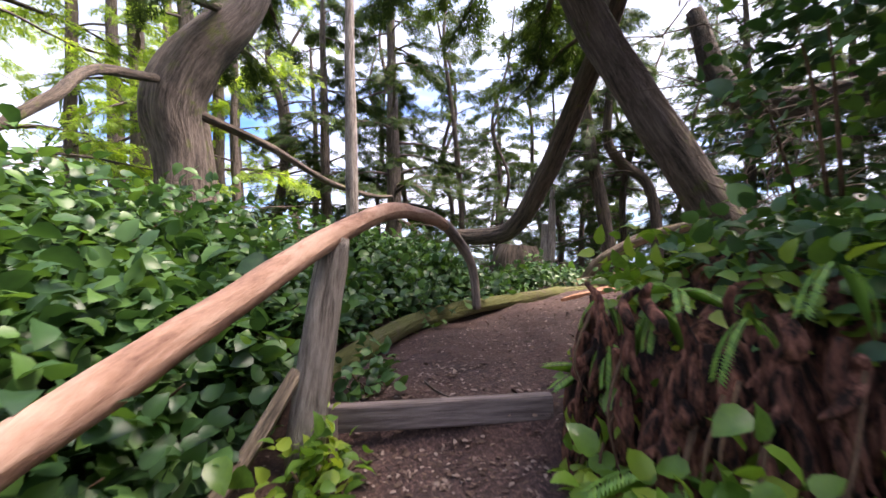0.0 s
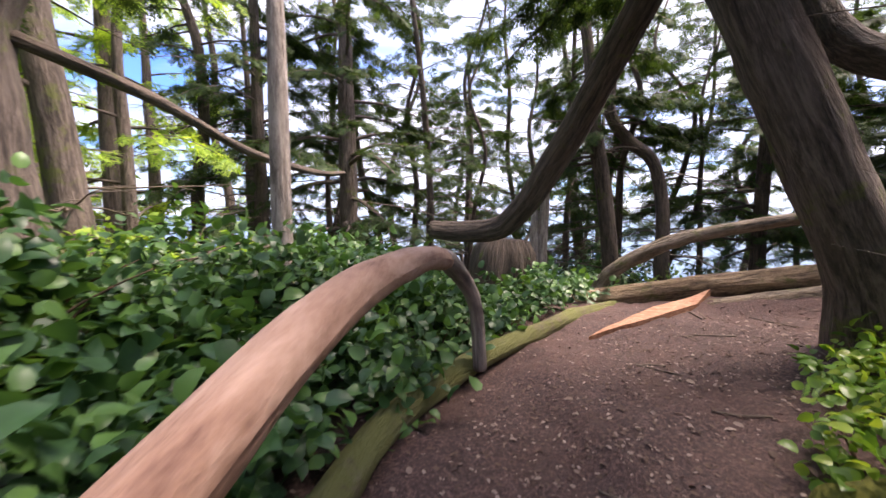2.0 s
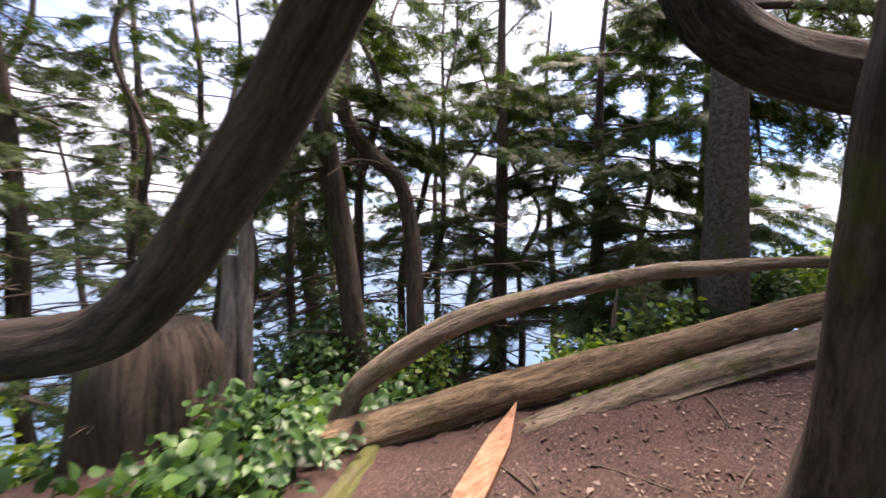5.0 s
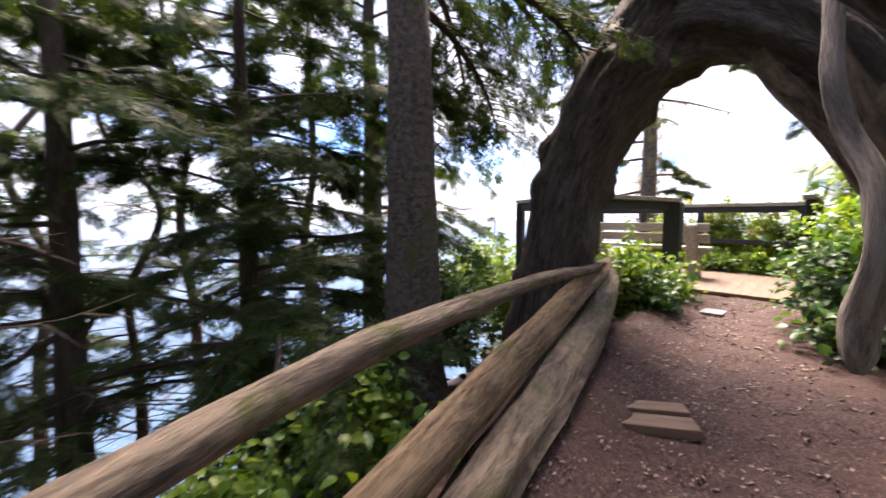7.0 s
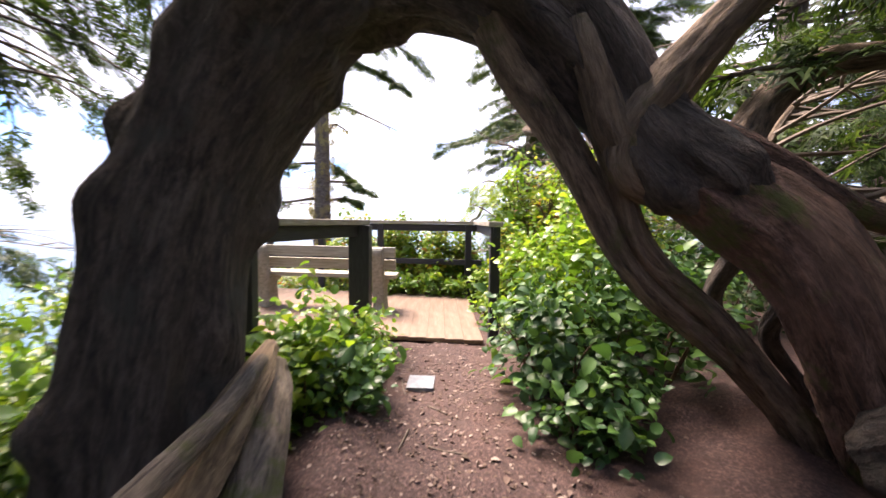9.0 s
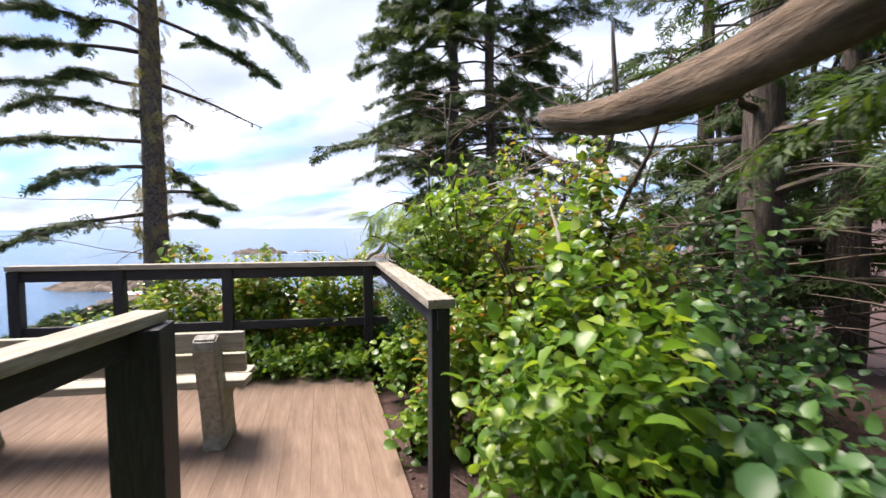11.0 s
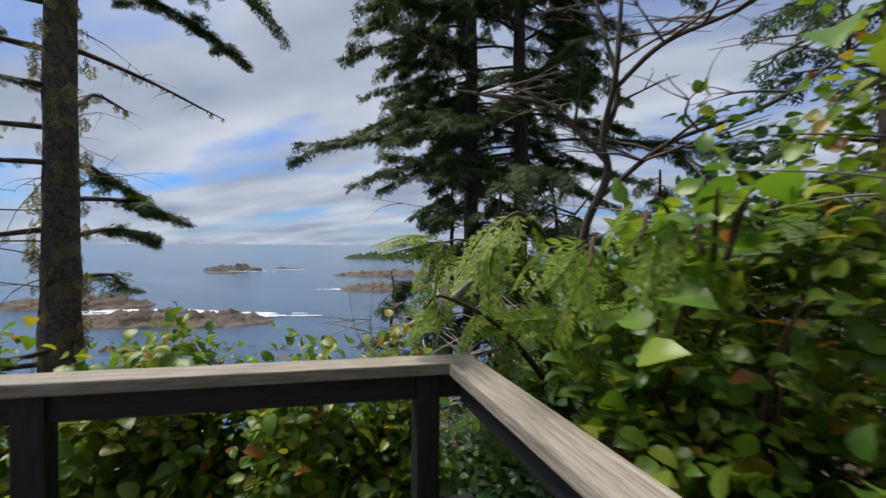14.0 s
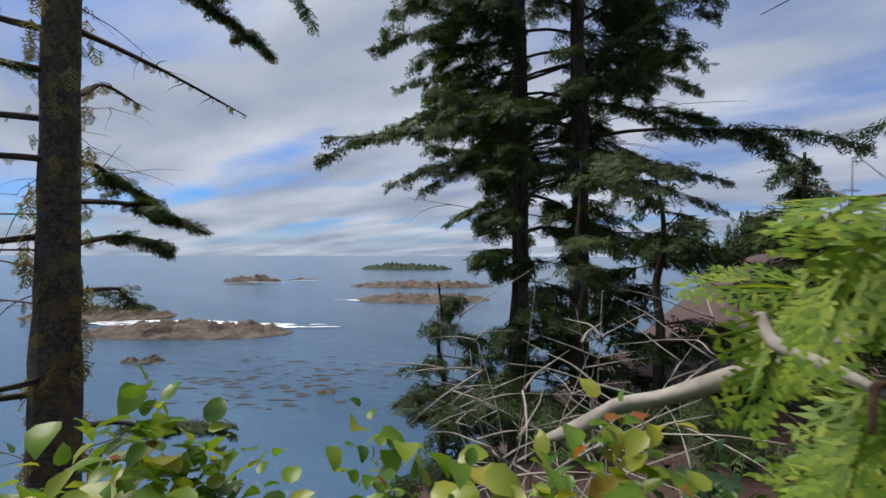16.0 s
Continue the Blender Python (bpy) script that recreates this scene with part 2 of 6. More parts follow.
M_PLANKTOP = surface("bench_planks", [(0.3, (0.24, 0.22, 0.18)), (0.7, (0.45, 0.43, 0.36))], 5, 8, 0.8, 0.4, 0.004, "Object", (1, 10, 10))
M_SLATE = surface("pale_paving_slab", [(0.3, (0.12, 0.13, 0.15)), (0.7, (0.22, 0.235, 0.26))], 14, 6, 0.7, 0.4)
M_ROCK = surface("wet_reef_rock", [(0.3, (0.03, 0.024, 0.02)), (0.5, (0.085, 0.065, 0.05)), (0.75, (0.17, 0.13, 0.10))], 0.35, 10, 0.8, 1.0, 0.6, "Object", (1, 1, 2))
M_FARWOOD = leafy("far_conifers", (0.012, 0.028, 0.012), (0.025, 0.05, 0.018), (0.05, 0.085, 0.026), 0.7, 0.15, 0.2)
M_LITTER = leafy("leaf_litter", (0.04, 0.025, 0.018), (0.11, 0.07, 0.054), (0.27, 0.21, 0.18), 0.8, 0.0, 0.3)
M_FOAM = surface("surf_foam", [(0.4, (0.55, 0.6, 0.65)), (0.6, (0.85, 0.87, 0.9))], 0.5, 8, 0.9)
M_KELP = surface("kelp", [(0.3, (0.03, 0.025, 0.012)), (0.7, (0.09, 0.065, 0.03))], 2.0)

# ground: bark mulch on the path, dark needle duff beyond it
M_GROUND, nt, b, out = material("forest_floor")
g_obj = coords(nt, "Object")
g_fine = noise_tex(nt, g_obj, 55, 8, 0.7)
g_broad = noise_tex(nt, g_obj, 1.6, 4, 0.55)
g_mid = noise_tex(nt, g_obj, 9, 6, 0.6)
g_col = ramp(nt, g_fine, [(0.36, (0.018, 0.009, 0.008)), (0.5, (0.052, 0.027, 0.024)), (0.66, (0.15, 0.088, 0.077))])
g_col = mixc(nt, ramp(nt, g_broad, [(0.42, (0, 0, 0)), (0.66, (0.55, 0.55, 0.55))]), g_col, (0.082, 0.04, 0.031))
g_col = mixc(nt, ramp(nt, g_mid, [(0.3, (0.5, 0.5, 0.5)), (0.55, (0, 0, 0))]), g_col, (0.04, 0.024, 0.02))
nt.links.new(g_col, b.inputs["Base Color"])
b.inputs["Roughness"].default_value = 0.9
bump(nt, b, g_fine, 0.8, 0.015)

M_SEA, nt, b, out = material("sea_water")
s_v = coords(nt, "Object", (0.05, 0.12, 1), (0, 0, radians(-30)))
s_n = noise_tex(nt, s_v, 6, 9, 0.62, 0.4)
s_b = noise_tex(nt, coords(nt, "Object", (0.006, 0.02, 1), (0, 0, radians(-30))), 2.0, 4, 0.55)
nt.links.new(ramp(nt, s_b, [(0.35, (0.025, 0.07, 0.13)), (0.65, (0.055, 0.115, 0.19))]), b.inputs["Base Color"])
b.inputs["Roughness"].default_value = 0.16
b.inputs["IOR"].default_value = 1.33
bump(nt, b, s_n, 0.35, 0.6)


# ---- mesh helpers ----
def mesh_of(name, V, F, uv=None, smooth=False):
    """One mesh from arrays: V (n, 3), F (m, 3 or 4)."""
    V, F = np.asarray(V, dtype=np.float32), np.asarray(F, dtype=np.int32)
    me = bpy.data.meshes.new(name)
    me.vertices.add(len(V))
    me.vertices.foreach_set("co", V.ravel())
    k = F.shape[1]
    me.loops.add(F.size)
    me.loops.foreach_set("vertex_index", F.ravel())
    me.polygons.add(len(F))
    me.polygons.foreach_set("loop_start", np.arange(0, F.size, k, dtype=np.int32))
    if uv is not None:
        layer = me.uv_layers.new(name="UVMap")
        layer.data.foreach_set("uv", np.asarray(uv, dtype=np.float32)[F.ravel()].ravel())
    me.update(calc_edges=True)
    if smooth:
        me.polygons.foreach_set("use_smooth", np.ones(len(F), dtype=bool))
    me.validate()
    return me


def part(name, me, mat, parent=None, label=""):
    """One mesh object; under a thing or a part when parent is given."""
    if isinstance(me, bmesh.types.BMesh):
        bm, me = me, bpy.data.meshes.new(name)
        bm.to_mesh(me)
        bm.free()
    ob = new(name, me)
    me.materials.clear()
    me.materials.append(mat)
    if parent is not None:
        ob.parent = parent
        ob.matrix_parent_inverse = parent.matrix_world.inverted() if parent.parent is None else (parent.parent.matrix_basis @ parent.matrix_basis).inverted()
    return tagged(ob, label)


def thing(name, at, label, category, group="", kind=""):
    ob = new(name)
    ob.empty_display_size = 0.2
    ob.location = at
    ob.matrix_world = Matrix.Translation(at)
    return tagged(ob, label, category, group, kind)


GRIT = 0.10


def smooth_line(points, per=6):
    """Catmull-Rom through the points; rows x, y, z, r."""
    P = np.asarray(points, dtype=float)
    if len(P) == 2:
        t = np.linspace(0, 1, per + 1)[:, None]
        return P[0] * (1 - t) + P[1] * t
    Q = np.vstack([2 * P[0] - P[1], P, 2 * P[-1] - P[-2]])
    out_rows = []
    for i in range(1, len(Q) - 2):
        for s in np.linspace(0, 1, per, endpoint=False):
            a, b2, c, d = Q[i - 1], Q[i], Q[i + 1], Q[i + 2]
            out_rows.append(0.5 * (2 * b2 + (c - a) * s + (2 * a - 5 * b2 + 4 * c - d) * s * s + (3 * b2 - a - 3 * c + d) * s ** 3))
    out_rows.append(P[-1])
    R = np.array(out_rows)
    R[:, 3] = np.maximum(R[:, 3], 0.0015)
    return R


def tube(points, sides=10, per=6, rough=0.06, flute=0.0, twist=0.0, seed=0, lumps=0):
    """A limb: points are (x, y, z, radius). rough: unevenness, flute: lengthwise ribs."""
    R = smooth_line(points, per)
    n = len(R)
    C, rad = R[:, :3], R[:, 3]
    T = np.gradient(C, axis=0)
    T /= np.linalg.norm(T, axis=1)[:, None] + 1e-9
    ref = np.array([0.31, 0.95, 0.05]) if abs(T[0][2]) > 0.7 else np.array([0.0, 0.0, 1.0])
    V, UV = np.zeros((n, sides + 1, 3)), np.zeros((n, sides + 1, 2))
    N = np.cross(T[0], ref)
    N /= np.linalg.norm(N)
    rng = np.random.RandomState(seed + 11)
    ph = rng.rand(6) * 6.28
    length = np.concatenate([[0], np.cumsum(np.linalg.norm(np.diff(C, axis=0), axis=1))])
    ang = np.linspace(0, 2 * np.pi, sides + 1)
    rm = float(np.mean(rad))
    burls = [(rng.rand() * 6.283, rng.rand() * length[-1], rng.uniform(0.12, 0.34), rng.uniform(0.12, 0.3), rng.uniform(0.06, 0.16)) for _ in range(lumps)]
    for i in range(n):
        N = N - T[i] * np.dot(N, T[i])
        N /= np.linalg.norm(N)
        B = np.cross(T[i], N)
        a = ang + twist * length[i]
        k = 1 + rough * (np.sin(2 * ang + ph[0] + length[i] * 2.1 / (rm * 8 + .1)) + 0.7 * np.sin(3 * ang + ph[1] - length[i] * 3.3 / (rm * 8 + .1)) + 0.6 * np.sin(ang + ph[2] + length[i] * 5.0))
        if flute:
            k = k + flute * (np.abs(np.sin(3.0 * ang + ph[3] + 0.5 * np.sin(length[i] * 1.3 + ph[4]))) - 0.5) + 0.5 * flute * np.sin(7 * ang + ph[5] + length[i])
        for ba, bl, amp, wa, wl in burls:
            da = np.abs((ang - ba + np.pi) % (2 * np.pi) - np.pi)
            k = k + amp * np.exp(-(da / wa) ** 2 - ((length[i] - bl) / wl) ** 2)
        if sides >= 14:
            k = k + GRIT * np.array([noise.noise(Vector((3.2 * math.cos(q), 3.2 * math.sin(q), 0.9 * length[i] / rm ** 0.5 + seed))) + 0.6 * noise.noise(Vector((7 * math.cos(q), 7 * math.sin(q), 2.2 * length[i] / rm ** 0.5 - seed))) for q in ang])
        V[i] = C[i] + rad[i] * k[:, None] * (np.cos(a)[:, None] * N + np.sin(a)[:, None] * B)
        V[i, -1] = V[i, 0]
        UV[i, :, 0] = ang / (2 * np.pi) * (2 * np.pi * rm)
        UV[i, :, 1] = length[i]
    s1 = sides + 1
    i, j = np.meshgrid(np.arange(n - 1), np.arange(sides), indexing="ij")
    F = np.stack([i * s1 + j, i * s1 + j + 1, (i + 1) * s1 + j + 1, (i + 1) * s1 + j], -1).reshape(-1, 4)
    V, UV = V.reshape(-1, 3), UV.reshape(-1, 2)
    base = len(V)
    V = np.vstack([V, C[0], C[-1]])
    UV = np.vstack([UV, [0, 0], [0, length[-1]]])
    jj = np.arange(sides)
    caps = np.vstack([np.stack([jj + 1, jj, np.full(sides, base)], -1), np.stack([(n - 1) * s1 + jj, (n - 1) * s1 + jj + 1, np.full(sides, base + 1)], -1)])
    return V, F, UV, caps


def tubes_mesh(name, lines, sides=10, per=6, rough=0.06, flute=0.0, twist=0.0, seed=0, lumps=0):
    Vs, Fs, Us, o = [], [], [], 0
    for k, pts in enumerate(lines):
        V, F, U, caps = tube(pts, sides, per, rough, flute, twist, seed + 7 * k, lumps)
        tri = np.vstack([F[:, [0, 1, 2]], F[:, [0, 2, 3]], caps])
        Vs.append(V), Us.append(U), Fs.append(tri + o)
        o += len(V)
    return mesh_of(name, np.vstack(Vs), np.vstack(Fs), np.vstack(Us), True)


def unit(a):
    return a / (np.linalg.norm(a, axis=-1, keepdims=True) + 1e-9)


def scatter(template, origins, ways, ups, scales):
    """Copies of a template (V, F) with its y along ways and its z towards ups, joined in arrays."""
    TV, TF = template
    O, Y = np.asarray(origins, float), unit(np.asarray(ways, float))
    X = unit(np.cross(Y, np.asarray(ups, float)))
    Z = np.cross(X, Y)
    S = np.asarray(scales, float)
    S = S[:, None, None] * np.ones((1, 1, 3)) if S.ndim == 1 else S[:, None, :]
    T = TV[None] * S
    V = O[:, None] + T[..., 0:1] * X[:, None] + T[..., 1:2] * Y[:, None] + T[..., 2:3] * Z[:, None]
    F = TF[None] + (np.arange(len(O)) * len(TV))[:, None, None]
    return V.reshape(-1, 3), F.reshape(-1, TF.shape[1])


def joined(pieces):
    Vs, Fs, o = [], [], 0
    for V, F in pieces:
        Vs.append(V), Fs.append(F + o)
        o += len(V)
    return np.vstack(Vs), np.vstack(Fs)


def leaf_template():
    """An oval, pointed leaf of length 1, folded along its rib and drooping at the tip."""
    V = [(0, 0, 0), (-0.27, 0.10, 0.06), (-0.37, 0.38, 0.11), (-0.25, 0.74, 0.03), (0, 1.0, -0.20), (0.25, 0.74, 0.02), (0.36, 0.38, 0.13), (0.26, 0.10, 0.07), (0, 0.45, 0.0), (0, 0.78, -0.07)]
    F = [(0, 1, 8), (1, 2, 8), (2, 3, 8), (3, 9, 8), (3, 4, 9), (4, 5, 9), (5, 8, 9), (5, 6, 8), (6, 7, 8), (7, 0, 8)]
    return np.array(V, float), np.array([f[::-1] for f in F])


def blade(V, F, a, b2, w, z=0.0):
    """A narrow rhombus from a to b2 in the template's plane."""
    a, b2 = np.array(a, float), np.array(b2, float)
    d = b2 - a
    n = np.array([-d[1], d[0]]) / (np.linalg.norm(d) + 1e-9) * w
    m = a + d * 0.45
    o = len(V)
    V += [(a[0], a[1], z), (m[0] + n[0], m[1] + n[1], z - 0.02), (b2[0], b2[1], z - 0.06), (m[0] - n[0], m[1] - n[1], z - 0.02)]
    F += [(o, o + 1, o + 2), (o, o + 2, o + 3)]


def needle(V, F, a, b2, w, z=0.0):
    """A slim twig of needles from a to b2, tapering to its tip."""
    a, b2 = np.array(a, float), np.array(b2, float)
    d = b2 - a
    n = np.array([-d[1], d[0]]) / (np.linalg.norm(d) + 1e-9) * w
    o = len(V)
    V += [(a[0] + n[0], a[1] + n[1], z), (a[0] - n[0], a[1] - n[1], z), (b2[0], b2[1], z - 0.05)]
    F += [(o, o + 1, o + 2)]


def spray_template(n=7, width=0.035, seed=3, droop=0.25):
    """A flat conifer spray: an axis with side twigs, each with short needles' outline."""
    rng = np.random.RandomState(seed)
    V, F = [], []
    needle(V, F, (0, 0), (0, 1), width * 0.7)
    for i in range(n):
        y = 0.08 + 0.82 * i / n
        ln = (0.52 * (1 - y) + 0.13) * rng.uniform(0.75, 1.2)
        for s in (-1, 1):
            a = radians(rng.uniform(38, 62))
            tip = (s * math.sin(a) * ln, y + math.cos(a) * ln)
            needle(V, F, (0, y + rng.uniform(-.03, .03)), tip, width, rng.uniform(-0.04, 0.04))
            if ln > 0.3:
                mid = (tip[0] * 0.5, y + (tip[1] - y) * 0.5)
                needle(V, F, mid, (mid[0] + s * ln * 0.38, mid[1] + ln * 0.06), width * 0.8, rng.uniform(-0.04, 0.04))
                needle(V, F, mid, (mid[0] + s * ln * 0.02, mid[1] + ln * 0.4), width * 0.8, rng.uniform(-0.04, 0.04))
    V = np.array(V)
    V[:, 2] -= droop * V[:, 1] ** 2
    return V, np.array(F)


def frond_template(pairs=24, spread=0.13, width=0.017, droop=0.75):
    """A fern frond: an arching rib with pinnae in pairs."""
    V, F = [], []
    blade(V, F, (0, 0), (0, 1), 0.012)
    for i in range(pairs):
        y = 0.12 + 0.86 * i / pairs
        ln = spread * math.sin(math.pi * (0.12 + 0.86 * (1 - (y - 0.1)) ** 0.8)) * 0.9 + 0.03
        for s in (-1, 1):
            blade(V, F, (0, y), (s * ln, y + ln * 0.35), width, 0.02)
    V = np.array(V)
    V[:, 2] += 0.25 * V[:, 1] - droop * V[:, 1] ** 2
    return V, np.array(F)


def cedar_template(seed=5):
    """A flat cedar frond: side shoots that branch again, all of small flat scales."""
    rng = np.random.RandomState(seed)
    V, F = [], []

    def shoot(a, ang, ln, level):
        d = np.array([math.sin(ang), math.cos(ang)])
        blade(V, F, a, a + d * ln, 0.022 if level == 2 else 0.018 if level else 0.014)
        if level == 2:
            return
        n = 8 if level == 0 else 3
        for i in range(n):
            f = (i + 0.7) / (n + 0.4)
            p = a + d * ln * f
            sub = ln * (0.6 if level == 0 else 0.5) * (1 - f * 0.72) * rng.uniform(0.8, 1.15)
            for s in (-1, 1):
                shoot(p, ang + s * radians(rng.uniform(32, 46)), sub, level + 1)

    shoot(np.array([0.0, 0.0]), 0.0, 1.0, 0)
    V = np.array(V)
    V[:, 2] = -0.28 * V[:, 1] ** 2 - 0.18 * np.abs(V[:, 0])
    return V, np.array(F)


LEAF = leaf_template()
SPRAY = [spray_template(6, 0.034, 3), spray_template(5, 0.038, 8, 0.4), spray_template(6, 0.03, 13, 0.1)]
FROND = frond_template()
CEDAR = [cedar_template(5), cedar_template(9)]


def box_mesh(a, b2, bevel=0.006):
    bm = bmesh.new()
    bmesh.ops.create_cube(bm, size=1.0)
    a, b2 = Vector(a), Vector(b2)
    for v in bm.verts:
        v.co = Vector((a[i] + (b2[i] - a[i]) * (v.co[i] + 0.5) for i in range(3)))
    if bevel:
        bmesh.ops.bevel(bm, geom=bm.edges[:], offset=bevel, segments=2, affect="EDGES", profile=0.6)
    return bm


def beam(p, q, width, height, bevel=0.008):
    """A timber from p to q (centre line), width across, height upright."""
    p, q = Vector(p), Vector(q)
    up = (0.79, -0.61, 0) if abs(q.x - p.x) + abs(q.y - p.y) < 1e-4 else (0, 0, 1)
    bm = box_mesh((0, -width / 2, -height / 2), ((q - p).length, width / 2, height / 2), bevel)
    x = (q - p).normalized()
    y = Vector(up).cross(x).normalized()
    z = x.cross(y)
    m = Matrix((x, y, z)).transposed().to_4x4()
    m.translation = p
    return bm, m


def timber(name, p, q, width, height, mat, parent, label="", bevel=0.008):
    bm, m = beam(p, q, width, height, bevel)
    ob = part(name, bm, mat, None, label)
    ob.matrix_world = m
    ob.parent = parent
    if parent is not None:
        pm = parent.matrix_basis if parent.parent is None else parent.parent.matrix_basis @ parent.matrix_basis
        ob.matrix_parent_inverse = pm.inverted()
    ob.matrix_basis = m
    return ob


# ---- the lie of the land ----
WAY = np.array([(0.1, -3.0, 0.40), (0.0, 0.0, 0.46), (-0.05, 1.85, 0.53), (-0.03, 1.98, 0.66), (0.45, 3.2, 0.68), (1.3, 4.25, 0.69), (2.4, 4.55, 0.76), (3.5, 4.45, 0.84), (4.8, 4.0, 0.96), (5.8, 3.3, 1.09), (6.8, 2.5, 1.21), (7.8, 1.75, 1.26), (9.2, 1.6, 1.15)])


def sm(a, b2, x):
    t = np.clip((x - a) / (b2 - a), 0, 1)
    return t * t * (3 - 2 * t)


def way_at(x, y):
    """Distance from the trodden line (positive to its left) and its height."""
    best, side, z = np.full(x.shape, 1e9), np.zeros(x.shape), np.zeros(x.shape)
    for (x0, y0, z0), (x1, y1, z1) in zip(WAY[:-1], WAY[1:]):
        dx, dy = x1 - x0, y1 - y0
        t = np.clip(((x - x0) * dx + (y - y0) * dy) / (dx * dx + dy * dy), 0, 1)
        d = np.hypot(x - x0 - t * dx, y - y0 - t * dy)
        near = d < best
        s = np.where((dx * (y - y0) - dy * (x - x0)) > 0, 1.0, -1.0)
        best, side, z = np.where(near, d, best), np.where(near, s, side), np.where(near, z0 + t * (z1 - z0), z)
    return best * side, z


def wob(x, y, s, k=0.0):
    return np.sin(x * s + 1.3 + k) * np.cos(y * s * 1.13 + 0.7 - k) + 0.5 * np.sin(x * s * 2.3 - y * s * 1.9 + k) * np.cos(y * s * 2.1 + k)


def land(x, y):
    x, y = np.asarray(x, float), np.asarray(y, float)
    d, z = way_at(x, y)
    off = np.abs(d)
    h = z + 0.02 * wob(x, y, 3.1) * sm(0.1, 0.6, off) + 0.008 * wob(x, y, 11)
    west = sm(0.6, -0.6, x) * sm(8.0, 4.5, y)
    h = h + west * sm(0.55, 2.2, d) * (0.45 + 0.2 * wob(x, y, 0.9))
    # outer lip that carries the logs, then the slope to the sea
    n1 = (x - 2) * 0.52 + (y - 6.35) * 0.855
    n2 = np.minimum((x - 9.5) * 0.69 - (y + 0.25) * 0.72 - 0.6, x - 10.2)
    n3 = y - 7.2 - np.maximum(0, -x - 2) * 0.5
    lip = sm(-0.7, -0.15, n1) * sm(2.2, 3.5, x) * sm(8.0, 6.8, x)
    h = h + 0.14 * lip
    drop = np.maximum(np.maximum(n1 * sm(0.5, 2.5, x), n2), n3)
    drop = np.maximum(drop + 0.15, 0)
    h = h - 0.5 * drop - 0.035 * np.minimum(drop, 30) ** 2 * 0.8
    h = h + 0.25 * wob(x, y, 0.8) * sm(0.3, 2.0, drop)
    inner = sm(0.7, 2.0, -d) * sm(1.5, 2.6, x)
    h = h + inner * (0.10 + 0.08 * wob(x, y, 1.7))
    far = np.hypot(x - 4, y - 2)
    h = h + sm(20, 70, far) * sm(0, -25, y) * sm(16, 4, x) * 3.0
    return np.maximum(h, SEA - 3.0)


def z_at(x, y):
    return float(land(np.array([x]), np.array([y]))[0])


def steps(lo, hi, fine_lo, fine_hi, fine, grow=1.22):
    mid = list(np.arange(fine_lo, fine_hi + 1e-6, fine))
    s, v, left = fine, fine_lo, []
    while v > lo:
        s *= grow
        v -= s
        left.append(max(v, lo))
    s, v, right = fine, mid[-1], []
    while v < hi:
        s *= grow
        v += s
        right.append(min(v, hi))
    return np.array(left[::-1] + mid + right)


gx, gy = steps(-260, 200, -4.5, 13.0, 0.085), steps(-400, 60, -3.0, 9.5, 0.085)
GX, GY = np.meshgrid(gx, gy, indexing="ij")
GZ = land(GX, GY)
near_grain = sm(9, 4, np.hypot(GX - 3.5, GY - 3.5))
GZ = GZ + near_grain * np.random.RandomState(4).normal(0, 0.006, GZ.shape)
ii, jj = np.meshgrid(np.arange(len(gx) - 1), np.arange(len(gy) - 1), indexing="ij")
w = len(gy)
ground_me = mesh_of("ground", np.stack([GX, GY, GZ], -1).reshape(-1, 3), np.stack([ii * w + jj, (ii + 1) * w + jj, (ii + 1) * w + jj + 1, ii * w + jj + 1], -1).reshape(-1, 4), None, True)
ground = part("ground", ground_me, M_GROUND, None)
tagged(ground, "reddish bark mulch path through dark forest duff", "ground", "", "structure")

sea_bm = bmesh.new()
bmesh.ops.create_grid(sea_bm, x_segments=20, y_segments=20, size=4500)
sea = part("water", sea_bm, M_SEA)
sea.location = (0, 0, SEA)
tagged(sea, "calm grey-blue sea reaching the horizon", "sea", "", "structure")


# ---- growing things ----
def sprays_mesh(name, O, D, U, S, rng):
    pick = rng.randint(0, len(SPRAY), len(O))
    pieces = [scatter(SPRAY[k], O[pick == k], D[pick == k], U[pick == k], S[pick == k]) for k in range(len(SPRAY)) if (pick == k).any()]
    return mesh_of(name, *joined(pieces))


def branch_line(p, az, ln, rise, sag, r, rng, n=5):
    """A limb's rows, going out from p at the bearing az."""
    rows = []
    x, y, z = p
    for i in range(n + 1):
        f = i / n
        a = az + rng.normal(0, 0.12) * (i > 0)
        if i:
            x, y = x + math.cos(a) * ln / n, y + math.sin(a) * ln / n
            z = p[2] + ln * (rise * f - sag * f * f) + rng.normal(0, 0.03) * ln * 0.3
        rows.append((x, y, z, r * (1 - 0.85 * f)))
    return rows


